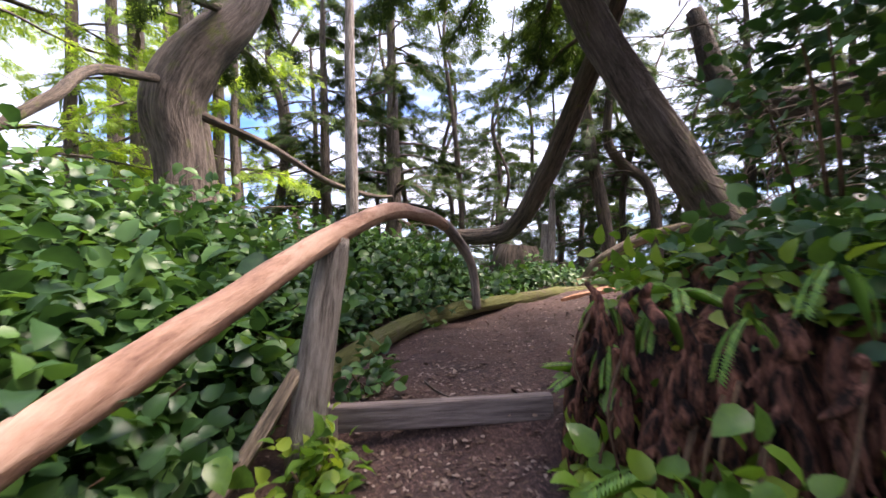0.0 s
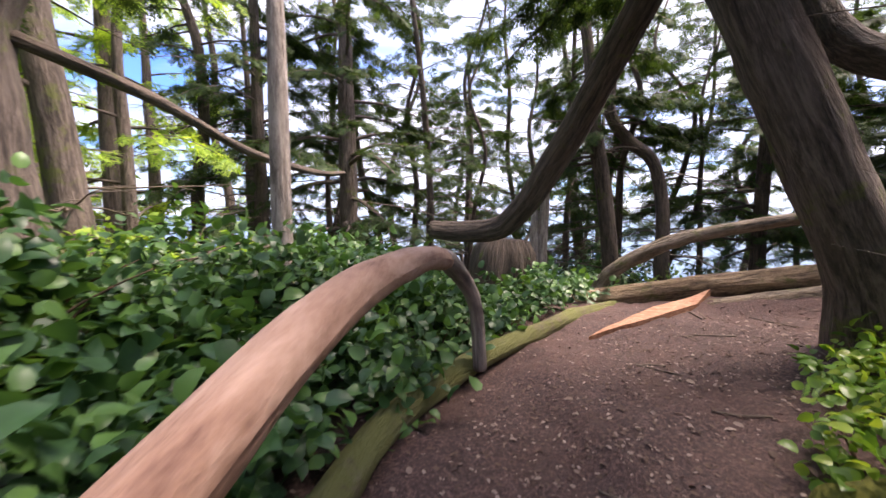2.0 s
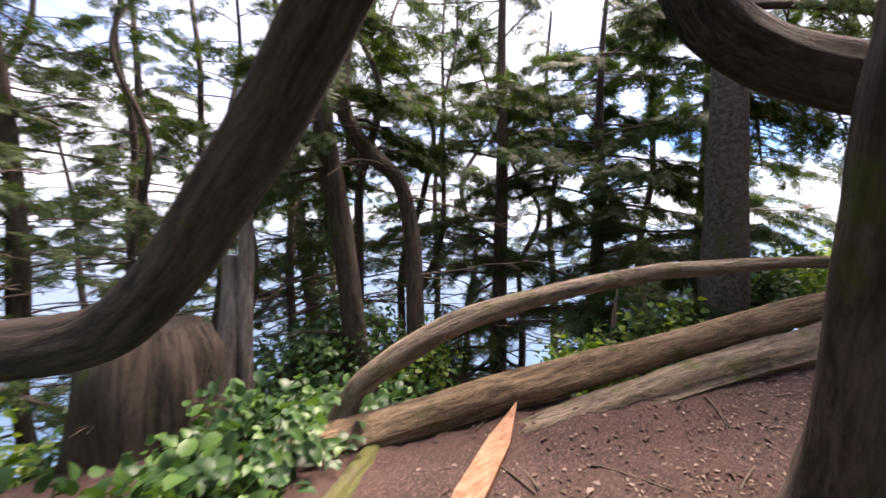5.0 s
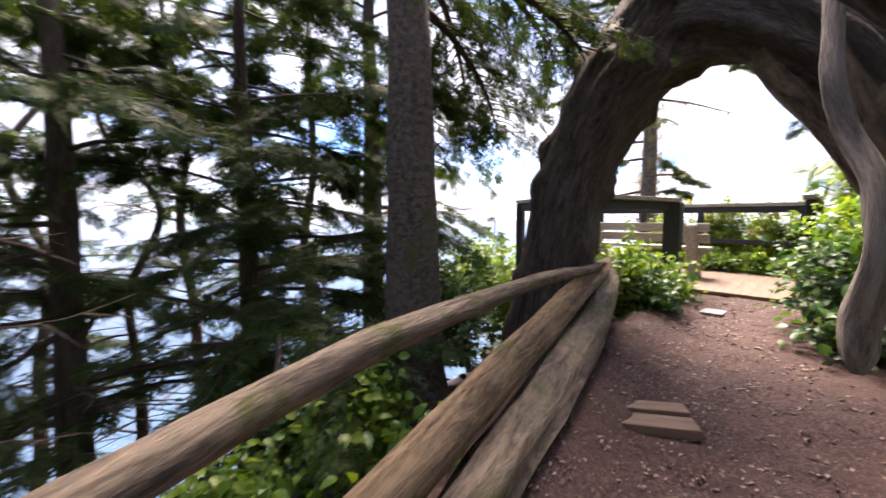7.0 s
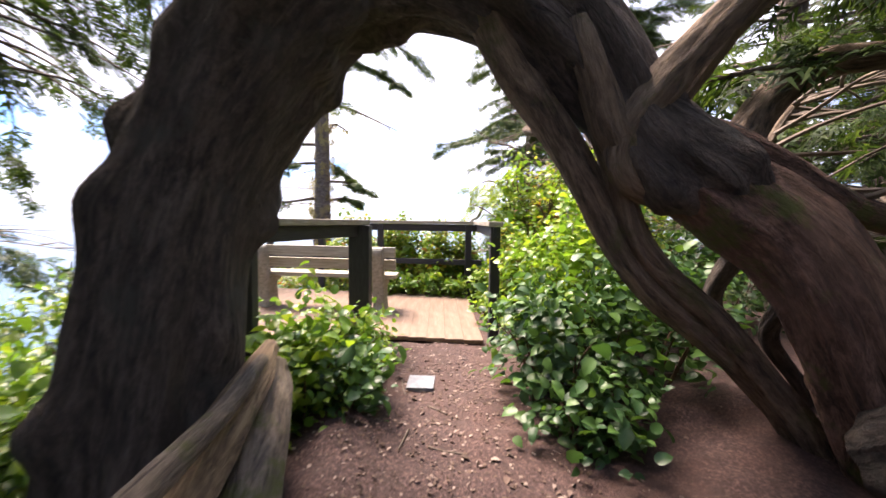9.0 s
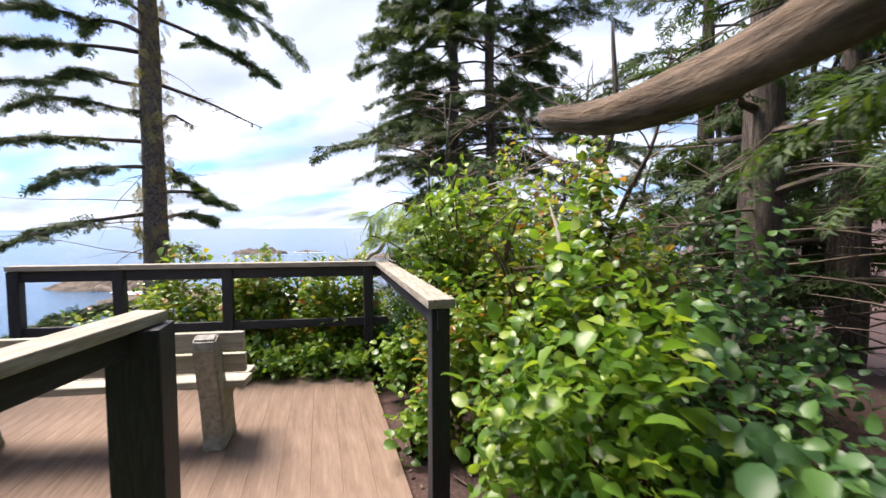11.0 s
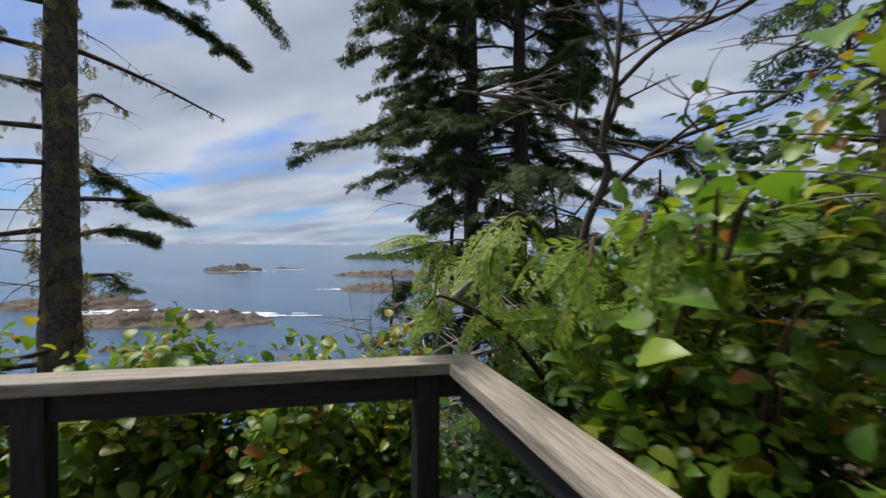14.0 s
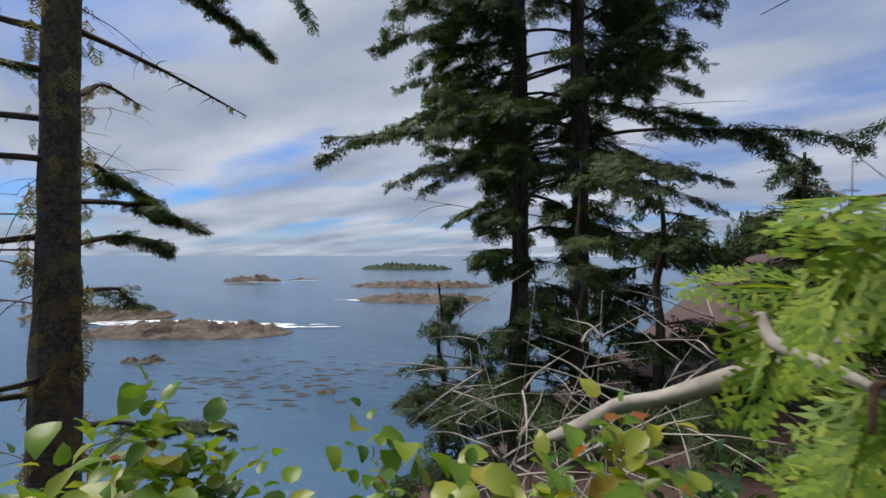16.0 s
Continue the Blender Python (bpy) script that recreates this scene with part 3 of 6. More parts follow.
def foliage_on(rows, per_m, size, rng, start=0.25, flat=0.35, side=0.9):
    R = smooth_line(rows, 5)[:, :3]
    seg = np.linalg.norm(np.diff(R, axis=0), axis=1)
    n = max(3, int(seg.sum() * per_m))
    f = start + (1 - start) * rng.rand(n) ** 0.8
    idx = np.clip((f * (len(R) - 1)).astype(int), 0, len(R) - 2)
    fr = (f * (len(R) - 1) - idx)[:, None]
    O = R[idx] * (1 - fr) + R[idx + 1] * fr
    T = unit(R[idx + 1] - R[idx])
    S = unit(np.cross(T, np.array([0, 0, 1.0])))
    sgn = rng.choice([-1, 1], n)[:, None]
    D = T * rng.uniform(0.3, 1.0, n)[:, None] + S * sgn * rng.uniform(0.2, side, n)[:, None] + np.stack([0 * f, 0 * f, rng.normal(-0.15, 0.25, n)], -1)
    U = np.array([0, 0, 1.0]) + rng.normal(0, flat, (n, 3))
    sz = size * rng.uniform(0.6, 1.25, n) * (1.15 - 0.45 * f)
    return O, D, U, sz


def clear_of_way(rows):
    """Whether a limb keeps out of the walking space over the path."""
    R = np.array(rows)[:, :3]
    d, z = way_at(R[:, 0], R[:, 1])
    return not np.any((np.abs(d) < 1.25) & (R[:, 2] < z + 2.9))


def tree(name, x, y, height, r0, label, seed, bark_mat=M_BARK_DARK, leaf_mat=M_NEEDLE, lean=(0, 0), bend=0.15, low=0.3, branches=26,
         reach=1.6, size=0.30, per_m=24, dead=12, rise=0.15, sag=0.45, base=None, flare=1.35, sides=12, group="forest trees", shape=0.6, trunk_rows=None, flute=0.06):
    """A conifer: trunk, limbs, bare dead twigs and a ragged crown of sprays."""
    rng = np.random.RandomState(seed)
    z0 = z_at(x, y) - 0.15 if base is None else base
    t = thing(name, (x, y, z0), label, "tree", group)
    if trunk_rows is None:
        trunk_rows = [(x, y, z0, r0 * flare)]
        for i in range(1, 8):
            f = i / 7
            wx, wy = rng.normal(0, bend * 0.25, 2)
            trunk_rows.append((x + lean[0] * f * height + wx * f, y + lean[1] * f * height + wy * f, z0 + height * f, r0 * (1 - 0.8 * f ** 1.2)))
        trunk_rows.insert(1, (x + lean[0] * 0.06 * height, y + lean[1] * 0.06 * height, z0 + height * 0.06, r0 * 1.02))
    part("trunk", tubes_mesh("trunk", [trunk_rows], sides, 8, 0.04, flute, 0.0, seed), bark_mat, t)
    R = smooth_line(trunk_rows, 10)
    limbs, twigs, fol = [], [], []
    for k in range(branches):
        f = low + (0.98 - low) * (k + rng.rand()) / branches
        c = R[int(f * (len(R) - 1))]
        ln = reach * (1 - (f - low) / (1 - low) * shape) * rng.uniform(0.6, 1.25)
        rows = branch_line(c[:3], rng.rand() * 6.283, ln, rise + rng.normal(0, 0.15), sag * rng.uniform(0.5, 1.4), max(0.012, c[3] * 0.28), rng)
        if not clear_of_way(rows):
            continue
        limbs.append([rows])
        fol.append(foliage_on(rows, per_m, size, rng))
        for q in range(2):
            g = 0.35 + 0.4 * rng.rand()
            m = smooth_line(rows, 4)[int(g * 20)]
            az = math.atan2(rows[-1][1] - rows[0][1], rows[-1][0] - rows[0][0]) + rng.choice([-1, 1]) * rng.uniform(0.5, 1.0)
            sub = branch_line(m[:3], az, ln * 0.5, 0.05, 0.35, 0.010, rng, 3)
            if not clear_of_way(sub):
                continue
            limbs[-1].append(sub)
            fol.append(foliage_on(sub, per_m, size * 0.9, rng, 0.1))
    for k in range(dead):
        f = 0.12 + (low + 0.15 - 0.12) * rng.rand()
        c = R[int(f * (len(R) - 1))]
        az = rng.rand() * 6.283
        rows = branch_line(c[:3], az, reach * rng.uniform(0.5, 1.25), rng.uniform(-0.25, 0.3), rng.uniform(-0.1, 0.4), 0.015, rng, 5)
        if not clear_of_way(rows):
            continue
        twigs.append([rows])
        for q in range(3):
            m = smooth_line(rows, 4)[int((0.2 + 0.75 * rng.rand()) * 20)]
            twigs[-1].append(branch_line(m[:3], az + rng.choice([-1, 1]) * rng.uniform(0.3, 1.1), reach * rng.uniform(0.15, 0.4), 0.1, rng.uniform(0.0, 0.5), 0.007, rng, 3))
    for lines in limbs:
        part("branch", tubes_mesh("branch", lines, 5, 2, 0.05, 0, 0, seed), bark_mat, t)
    for lines in twigs:
        part("dead_twig", tubes_mesh("dead_twig", lines, 4, 2, 0.0, 0, 0, seed), M_TWIG, t, "bare dead twig")
    if fol:
        O, D, U, S = (np.concatenate([q[i] for q in fol]) for i in range(4))
        tagged(part("crown", sprays_mesh("crown", O, D, U, S, rng), leaf_mat, t, "dark drooping evergreen sprays"), kind="stuff")
    return t


def bush(name, cx, cy, rx, ry, height, leaves, size, label, seed, mat=M_SALAL, base=None, group="salal bushes", stems=8, top=0.45, category="shrub"):
    """A leafy shrub: stems, and a lumpy mass of single leaves."""
    rng = np.random.RandomState(seed)
    m, per = max(6, leaves // 6), 6
    a, r = rng.rand(m) * 6.283, np.sqrt(rng.rand(m))
    X, Y = cx + rx * r * np.cos(a), cy + ry * r * np.sin(a)
    G = land(X, Y) if base is None else np.full(m, base)
    lump = 0.85 + 0.24 * wob(X, Y, 3.3, seed) + 0.16 * wob(X, Y, 8.0, seed)
    H = height * np.sqrt(np.maximum(0.02, 1 - 0.75 * r ** 2)) * lump
    Z = G + H * rng.rand(m) ** top
    out_dir = np.stack([np.cos(a) * r, np.sin(a) * r, 0 * r], -1)
    axis = unit(out_dir * 0.6 + np.array([0, 0, 0.5]) + rng.normal(0, 0.45, (m, 3)))
    side = unit(np.cross(axis, np.array([0, 0, 1.0]) + rng.normal(0, 0.35, (m, 3))))
    grow = size * rng.uniform(0.8, 1.45, m)
    O, D, U, S = [], [], [], []
    for j in range(per):
        f = (j + 0.5) / per
        O.append(np.stack([X, Y, Z], -1) + axis * (grow * 4.0 * (f - 0.7))[:, None])
        D.append(axis * (0.5 if j < per - 1 else 1.5) + side * ((-1) ** j * (0.9 if j < per - 1 else 0.1)) + np.array([0, 0, -0.28]) + rng.normal(0, 0.22, (m, 3)))
        U.append(np.array([0, 0, 0.85]) + out_dir * 0.6 + rng.normal(0, 0.3, (m, 3)))
        S.append(grow * rng.uniform(0.75, 1.2, m) * (1.0 - 0.3 * f))
    O, D, U, S = (np.concatenate(q) for q in (O, D, U, S))
    t = thing(name, (cx, cy, z_at(cx, cy) if base is None else base), label, category, group)
    lines = []
    for k in range(stems):
        q = rng.rand() * 6.283
        b0 = (cx + rx * 0.35 * math.cos(q), cy + ry * 0.35 * math.sin(q))
        z0 = (z_at(*b0) if base is None else base) - 0.03
        e = (cx + rx * 0.8 * math.cos(q + rng.normal(0, .3)), cy + ry * 0.8 * math.sin(q))
        lines.append([(b0[0], b0[1], z0, 0.009), ((b0[0] + e[0]) / 2, (b0[1] + e[1]) / 2, z0 + height * 0.35, 0.007), (e[0], e[1], z0 + height * 0.5, 0.003)])
    for rows in lines:
        part("stem", tubes_mesh("stem", [rows], 5, 4, 0.05, 0, 0, seed), M_STEM, t)
    tagged(part("foliage", mesh_of("foliage", *scatter(LEAF, O, D, U, S)), mat, t), kind="stuff")
    return t


def fern(x, y, z, fronds, size, seed, way=None, label="green sword fern with arching fronds"):
    rng = np.random.RandomState(seed)
    a = np.linspace(0, 6.283, fronds, endpoint=False) + rng.normal(0, 0.2, fronds)
    D = np.stack([np.cos(a), np.sin(a), rng.uniform(0.1, 0.7, fronds)], -1)
    if way is not None:
        D = D * 0.7 + np.array(way)
    t = thing("sword_fern", (x, y, z), label, "fern", "ferns")
    for k in range(fronds):
        V, F = scatter(FROND, [(x, y, z)], D[k:k + 1], np.array([[0, 0, 1.0]]) + D[k:k + 1] * 0.01, np.array([size * rng.uniform(0.7, 1.15)]))
        part("frond", mesh_of("frond", V, F), M_FERN, t)
    return t


# ---- the trodden way: step, handrail, logs ----
step = thing("step_board", (-0.05, 1.92, 0.5), "weathered grey wooden board edging an earth step", "step")
timber("board", (-0.62, 1.88, 0.585), (0.50, 1.93, 0.61), 0.06, 0.12, M_STEP, step, "", 0.012)
timber("stake", (-0.5, 1.83, 0.40), (-0.5, 1.83, 0.62), 0.05, 0.05, M_STEP, step)

rail = thing("handrail", (-0.5, 1.83, 0.55), "peeled reddish pole handrail bending down at its end, beside the path", "handrail")
part("pole", tubes_mesh("pole", [[(-1.05, -0.25, 0.62, 0.052), (-0.78, 0.73, 0.99, 0.052), (-0.62, 1.3, 1.21, 0.051), (-0.47, 1.83, 1.41, 0.051), (-0.31, 2.42, 1.565, 0.05), (-0.17, 2.9, 1.59, 0.05), (-0.06, 3.25, 1.575, 0.049), (0.02, 3.5, 1.54, 0.047)]], 18, 8, 0.018, 0, 0, 2), M_RAILPOLE, rail, "peeled reddish pole")
part("bent_end", tubes_mesh("bent_end", [[(0.0, 3.44, 1.553, 0.0475), (0.04, 3.55, 1.53, 0.047), (0.15, 3.85, 1.41, 0.047), (0.25, 4.08, 1.25, 0.046), (0.31, 4.24, 1.05, 0.045), (0.34, 4.30, 0.72, 0.044)]], 16, 8, 0.03, 0, 0, 5), M_RAILTIP, rail, "grey weathered bent end of the pole")
part("post", tubes_mesh("post", [[(-0.58, 1.70, 0.35, 0.085), (-0.555, 1.74, 0.7, 0.078), (-0.51, 1.80, 1.1, 0.070), (-0.47, 1.85, 1.40, 0.066)]], 14, 8, 0.05, 0.06, 0, 9), M_BARK_PALE, rail, "split grey post")
part("brace", tubes_mesh("brace", [[(-0.95, 1.1, 0.30, 0.035), (-0.75, 1.45, 0.55, 0.035), (-0.60, 1.72, 0.85, 0.03)]], 8, 5, 0.05, 0.05, 0, 10), M_LOG_GREY, rail, "leaning grey stick brace")


def log(name, rows, mat, label, seed, sides=16, rough=0.05, flute=0.08, category="log", group="logs beside the path"):
    t = thing(name, rows[0][:3], label, category, group)
    part("stem", tubes_mesh("stem", [rows], sides, 10, rough, flute, 0, seed, 7 if sides >= 14 else 0), mat, t)
    return t


log("mossy_log", [(-0.72, 2.3, 0.60, 0.07), (-0.47, 3.05, 0.69, 0.078), (-0.2, 3.72, 0.71, 0.08), (0.30, 4.42, 0.72, 0.078), (1.0, 5.1, 0.72, 0.075), (1.6, 5.62, 0.72, 0.07), (2.4, 6.2, 0.70, 0.06)], M_MOSSLOG, "mossy fallen log edging the path", 21)
log("fallen_log", [(1.55, 6.55, 0.62, 0.12), (2.6, 5.98, 0.86, 0.118), (4.0, 5.2, 1.16, 0.112), (5.5, 4.35, 1.47, 0.10), (6.6, 3.72, 1.68, 0.085), (6.98, 3.50, 1.75, 0.05)], M_LOG, "long bare brown log lying along the slope edge", 22)
log("split_log", [(2.75, 5.62, 0.72, 0.10), (4.0, 4.97, 1.0, 0.125), (5.0, 4.42, 1.18, 0.13), (6.0, 3.90, 1.38, 0.12), (6.75, 3.56, 1.55, 0.10), (6.98, 3.46, 1.66, 0.05)], M_LOG_GREY, "grey split log lying at the path edge", 23, 16, 0.06, 0.2)
log("bowed_pole", [(2.05, 6.45, 0.45, 0.085), (2.16, 6.39, 0.80, 0.085), (2.34, 6.28, 1.09, 0.082), (2.75, 6.03, 1.38, 0.078), (3.2, 5.75, 1.55, 0.072), (3.85, 5.35, 1.70, 0.062), (4.5, 4.95, 1.77, 0.054), (5.5, 4.33, 1.80, 0.044), (6.26, 3.86, 1.765, 0.036), (6.75, 3.6, 1.77, 0.03)], M_LOG_GREY, "bowed grey pole leaning along the slope edge", 25, 14, 0.05, 0.05)
split = thing("split_wood", (2.6, 5.4, 0.7), "freshly split orange wood lying at the path edge", "wood", "split wood")
wb = bmesh.new()
outline = [(1.36, 4.88, 0.0), (1.85, 5.04, 0.01), (2.3, 5.23, 0.02), (2.72, 5.43, 0.02), (3.0, 5.6, 0.05), (2.66, 5.53, 0.05), (2.2, 5.33, 0.05), (1.75, 5.09, 0.03)]
wtop = [wb.verts.new((x, y, z_at(x, y) + 0.03 + dz)) for x, y, dz in outline]
wb.faces.new(wtop)
wlow = [wb.verts.new((x + 0.02, y + 0.02, z_at(x, y) - 0.03)) for x, y, dz in outline]
for k in range(len(outline)):
    wb.faces.new((wtop[k], wlow[k], wlow[(k + 1) % len(outline)], wtop[(k + 1) % len(outline)]))
bmesh.ops.triangulate(wb, faces=wb.faces[:])
bmesh.ops.subdivide_edges(wb, edges=wb.edges[:], cuts=2, use_grid_fill=True)
for vert in wb.verts:
    vert.co.z += 0.012 * noise.noise(vert.co * 14) + 0.01 * noise.noise(vert.co * 40)
bmesh.ops.recalc_face_normals(wb, faces=wb.faces[:])
part("slab", wb, M_SPLIT, split)
log("split_wood", [(5.28, 6.08, 0.1, 0.035), (5.38, 6.15, 0.7, 0.03), (5.55, 6.22, 1.0, 0.025), (5.78, 6.3, 1.3, 0.006)], M_LOG_GREY, "pale split stake leaning among the leaves", 27, 6, 0.1, 0.3, "wood", "split wood")

stub = thing("half_buried_plank", (5.2, 3.7, 0.95), "short wooden plank half buried in the path", "plank")
timber("plank", (5.12, 3.98, z_at(5.1, 3.8) + 0.015), (5.06, 3.58, z_at(5.1, 3.8) + 0.015), 0.16, 0.06, M_DECK, stub, "", 0.006)
timber("plank_back", (5.27, 3.96, z_at(5.25, 3.8) + 0.008), (5.22, 3.56, z_at(5.25, 3.8) + 0.008), 0.13, 0.03, M_DECK, stub, "", 0.006)
slab = thing("paving_slab", (7.15, 2.36, 1.22), "small pale square slab set in the path", "paving slab")
timber("slab", (7.06, 2.44, z_at(7.15, 2.36) + 0.008), (7.25, 2.28, z_at(7.15, 2.36) + 0.008), 0.2, 0.03, M_SLATE, slab, "", 0.004)

# ---- trees along the first stretch ----
tree("pine", -2.74, 9.84, 9.5, 0.15, "slim dark brown conifer trunk rising from salal", 31, M_BARK, low=0.33, branches=40, reach=1.9, dead=14)
tree("snag", -1.08, 5.01, 6.5, 0.085, "slender stripped grey trunk beside the salal bank", 32, M_BARK_PALE, low=0.75, branches=6, reach=1.0, dead=8, bend=0.05, base=0.9)
tree("pine", -1.18, 10.18, 11.0, 0.225, "straight rough-barked conifer with bare lower twigs", 33, M_BARK, low=0.3, branches=52, reach=2.3, dead=26, bend=0.05)
tree("pine", 2.04, 15.0, 12.0, 0.22, "straight dark conifer below the slope edge", 34, M_BARK_DARK, low=0.3, branches=44, reach=2.4, dead=14)
tree("cedar_tree", -3.05, 4.85, 6.5, 0.40, "large twisted cedar with fluted grey bark", 35, M_BARK, trunk_rows=[(-2.95, 4.95, 0.8, 0.40), (-2.98, 4.85, 1.6, 0.29), (-3.0, 4.8, 2.4, 0.25), (-3.05, 4.75, 3.0, 0.30), (-2.8, 4.8, 3.6, 0.27), (-2.3, 5.0, 4.3, 0.22), (-2.0, 5.2, 5.6, 0.15)], low=0.72, branches=6, reach=1.6, dead=4, base=0.8, sides=22, flute=0.16)
tree("cedar_tree", -3.35, 6.2, 7.0, 0.20, "grey leaning cedar trunk behind the twisted one", 36, M_BARK, M_NEEDLE_LIT, lean=(-0.12, 0.05), low=0.4, branches=14, reach=1.6, dead=6)
log("fallen_limb", [(-2.9, 4.9, 3.0, 0.06), (-2.3, 5.6, 2.75, 0.05), (-1.75, 6.3, 2.4, 0.045), (-1.2, 7.0, 2.25, 0.04), (-0.9, 7.4, 2.28, 0.03)], M_BARK_DARK, "long dark limb reaching across from the twisted cedar", 37, 10, 0.05, 0, "branch", "limbs")
log("fallen_limb", [(-3.0, 4.4, 3.2, 0.05), (-2.9, 3.5, 2.9, 0.045), (-2.7, 2.9, 2.45, 0.04), (-2.75, 2.4, 2.0, 0.03)], M_BARK_DARK, "dark crooked limb hanging from the twisted cedar", 38, 10, 0.06, 0, "branch", "limbs")

# crown starts high, mostly out of view; its many branches are added to shade the path
tree("bent_cedar", 0.8, 6.7, 6, 0.16, "dark cedar whose trunk lies flat and then curves upward", 41, M_BARK_DARK, trunk_rows=[(0.2, 6.75, 1.55, 0.10), (0.6, 6.65, 1.52, 0.13), (0.98, 6.45, 1.58, 0.14), (1.22, 6.2, 1.85, 0.14), (1.38, 5.95, 2.2, 0.14), (1.56, 5.6, 2.65, 0.135), (1.72, 5.15, 3.2, 0.13), (1.95, 4.6, 4.0, 0.12), (2.2, 4.0, 5.2, 0.10)], low=0.86, branches=24, reach=2.6, dead=3, base=1.3, flute=0.08)
tree("stump", 1.3, 7.6, 1.0, 0.3, "broken rotten stump with splintered sides", 42, M_BARK_DARK, branches=0, dead=6, reach=0.5, low=0.4, trunk_rows=[(1.25, 7.5, 0.1, 0.5), (1.25, 7.5, 0.7, 0.42), (1.28, 7.5, 1.15, 0.40), (1.3, 7.5, 1.38, 0.30)], flute=0.3, sides=26, base=0.2)
# high crown likewise thickened overhead to keep sun off the path
tree("leaning_cedar", 2.6, 4.03, 7, 0.22, "leaning rough-barked cedar beside the path", 43, M_BARK, trunk_rows=[(3.1, 4.1, 0.5, 0.32), (2.92, 4.03, 0.95, 0.24), (2.72, 3.97, 1.4, 0.21), (2.30, 3.9, 2.0, 0.19), (1.82, 3.83, 2.7, 0.175), (1.32, 3.77, 3.5, 0.155), (0.65, 3.7, 5.0, 0.12)], low=0.82, branches=30, reach=2.6, dead=3, base=0.6, sides=18, flute=0.10)
tree("cedar_tree", 3.45, 8.1, 8.5, 0.15, "leaning dark cedar on the slope", 44, M_BARK_DARK, lean=(-0.14, 0.02), low=0.42, branches=18, reach=1.6, dead=10)
tree("cedar_tree", 6.35, 8.65, 9.0, 0.16, "dark upright conifer below the log", 45, M_BARK_DARK, low=0.24, branches=40, reach=2.4, dead=20, sag=0.18, per_m=20)
tree("cedar_tree", 7.32, 7.4, 7.0, 0.15, "dark conifer with flat layered sprays", 46, M_BARK_DARK, low=0.3, branches=54, reach=2.6, dead=22, sag=0.16, size=0.34, per_m=30, shape=0.35)
tree("spruce_tree", 6.25, 5.30, 9.0, 0.245, "stout scaly-barked spruce trunk beside the log", 47, M_BARK_SCALY, low=0.62, branches=12, reach=2.4, dead=3, bend=0.04, flare=1.75, sides=20, flute=0.02, lean=(0.0, 0.02))
tree("twisted_cedar", 4.15, 8.15, 7.3, 0.12, "thin dark cedar with an elbow-bent trunk on the slope", 50, M_BARK_DARK, trunk_rows=[(4.15, 8.1, -0.6, 0.15), (4.19, 8.2, 0.8, 0.115), (4.26, 8.38, 1.9, 0.11), (4.12, 8.45, 2.6, 0.105), (3.72, 8.6, 3.0, 0.105), (3.46, 8.7, 3.5, 0.095), (3.5, 8.7, 4.4, 0.085), (3.7, 8.8, 7.0, 0.04)], low=0.55, branches=16, reach=1.8, dead=16, base=-0.6)
tree("cedar_tree", 4.9, 11.8, 10, 0.2, "leaning conifer far down the slope", 48, M_BARK_DARK, lean=(-0.12, 0.0), low=0.4, branches=20, reach=1.8, dead=10)

# thinner trees that screen the sea and the sky
rngt = np.random.RandomState(77)
SCREEN = [(0.5, 10.4, .10), (-0.4, 12.0, .12), (1.7, 12.8, .10), (-1.9, 11.6, .1), (2.9, 11.6, .1), (0.3, 12.5, .10), (1.1, 11, .07), (3.6, 10.5, .08), (3.9, 9.3, .09), (4.3, 12.8, .12), (4.8, 9.4, .07), (5.4, 10.2, .10), (5.6, 12.6, .12), (6.2, 14, .14), (7.4, 11.2, .10), (8.2, 9.6, .10), (8.8, 12.5, .14), (9.6, 7.6, .11), (-0.6, 14.5, .14), (-2.4, 13, .12), (-4.2, 10.8, .15), (3.0, 13.6, .11), (7.0, 16, .16), (10.5, 10.0, .13), (2.6, 18, .15), (-5.0, 14.5, .18), (5.0, 17.5, .15), (0.8, 17.5, 0.16)]
for k, (sx, sy, sr) in enumerate(SCREEN):
    tree("young_conifer", sx, sy, float(rngt.uniform(7.5, 11.5)) + max(0, (sy - 9) * 0.35), sr, "slim dark conifer on the slope above the sea", 200 + k, M_BARK_DARK, low=float(rngt.uniform(0.36, 0.48)), branches=int(rngt.randint(24, 32)), reach=float(rngt.uniform(1.5, 2.2)), size=0.33, per_m=9, dead=20, bend=1.3, sag=0.25, sides=8, lean=(float(rngt.normal(0, .05)), float(rngt.normal(0, .04))), group="slope trees")
WOODS = [(-4.9, 9.2, .16, 0), (-3.6, 11.8, .14, 0), (-6.6, 13.5, .2, 0), (-7.2, 9.2, .2, 0), (-3.9, 7.9, .1, 0), (-6.2, 7.0, .12, 0), (-5.2, 4.6, .1, 0), (-9, 13, .2, 0), (-11, 9.5, .2, 0), (-10.5, 5, .2, 0), (-6.5, 5.5, .22, 0), (-5.8, 8.0, .2, 0), (-7.5, 11.5, .25, 0), (-9.5, 7, .28, 0), (-5.6, 2.4, .2, 0), (-8.5, 3.2, .2, 0), (-4.6, 0.2, .2, 0), (3.2, 0.2, .25, 0), (1.6, -2.4, .3, 0), (-2.5, -3.2, .25, 0), (4.4, -1.6, .25, 0), (6.2, -2.4, .22, 0), (5.4, -3.4, .2, 0), (4.4, -4.6, .2, 0), (6.9, -5.6, .18, 0), (3.5, 2.1, .14, 0), (4.0, 0.7, .18, 0)]
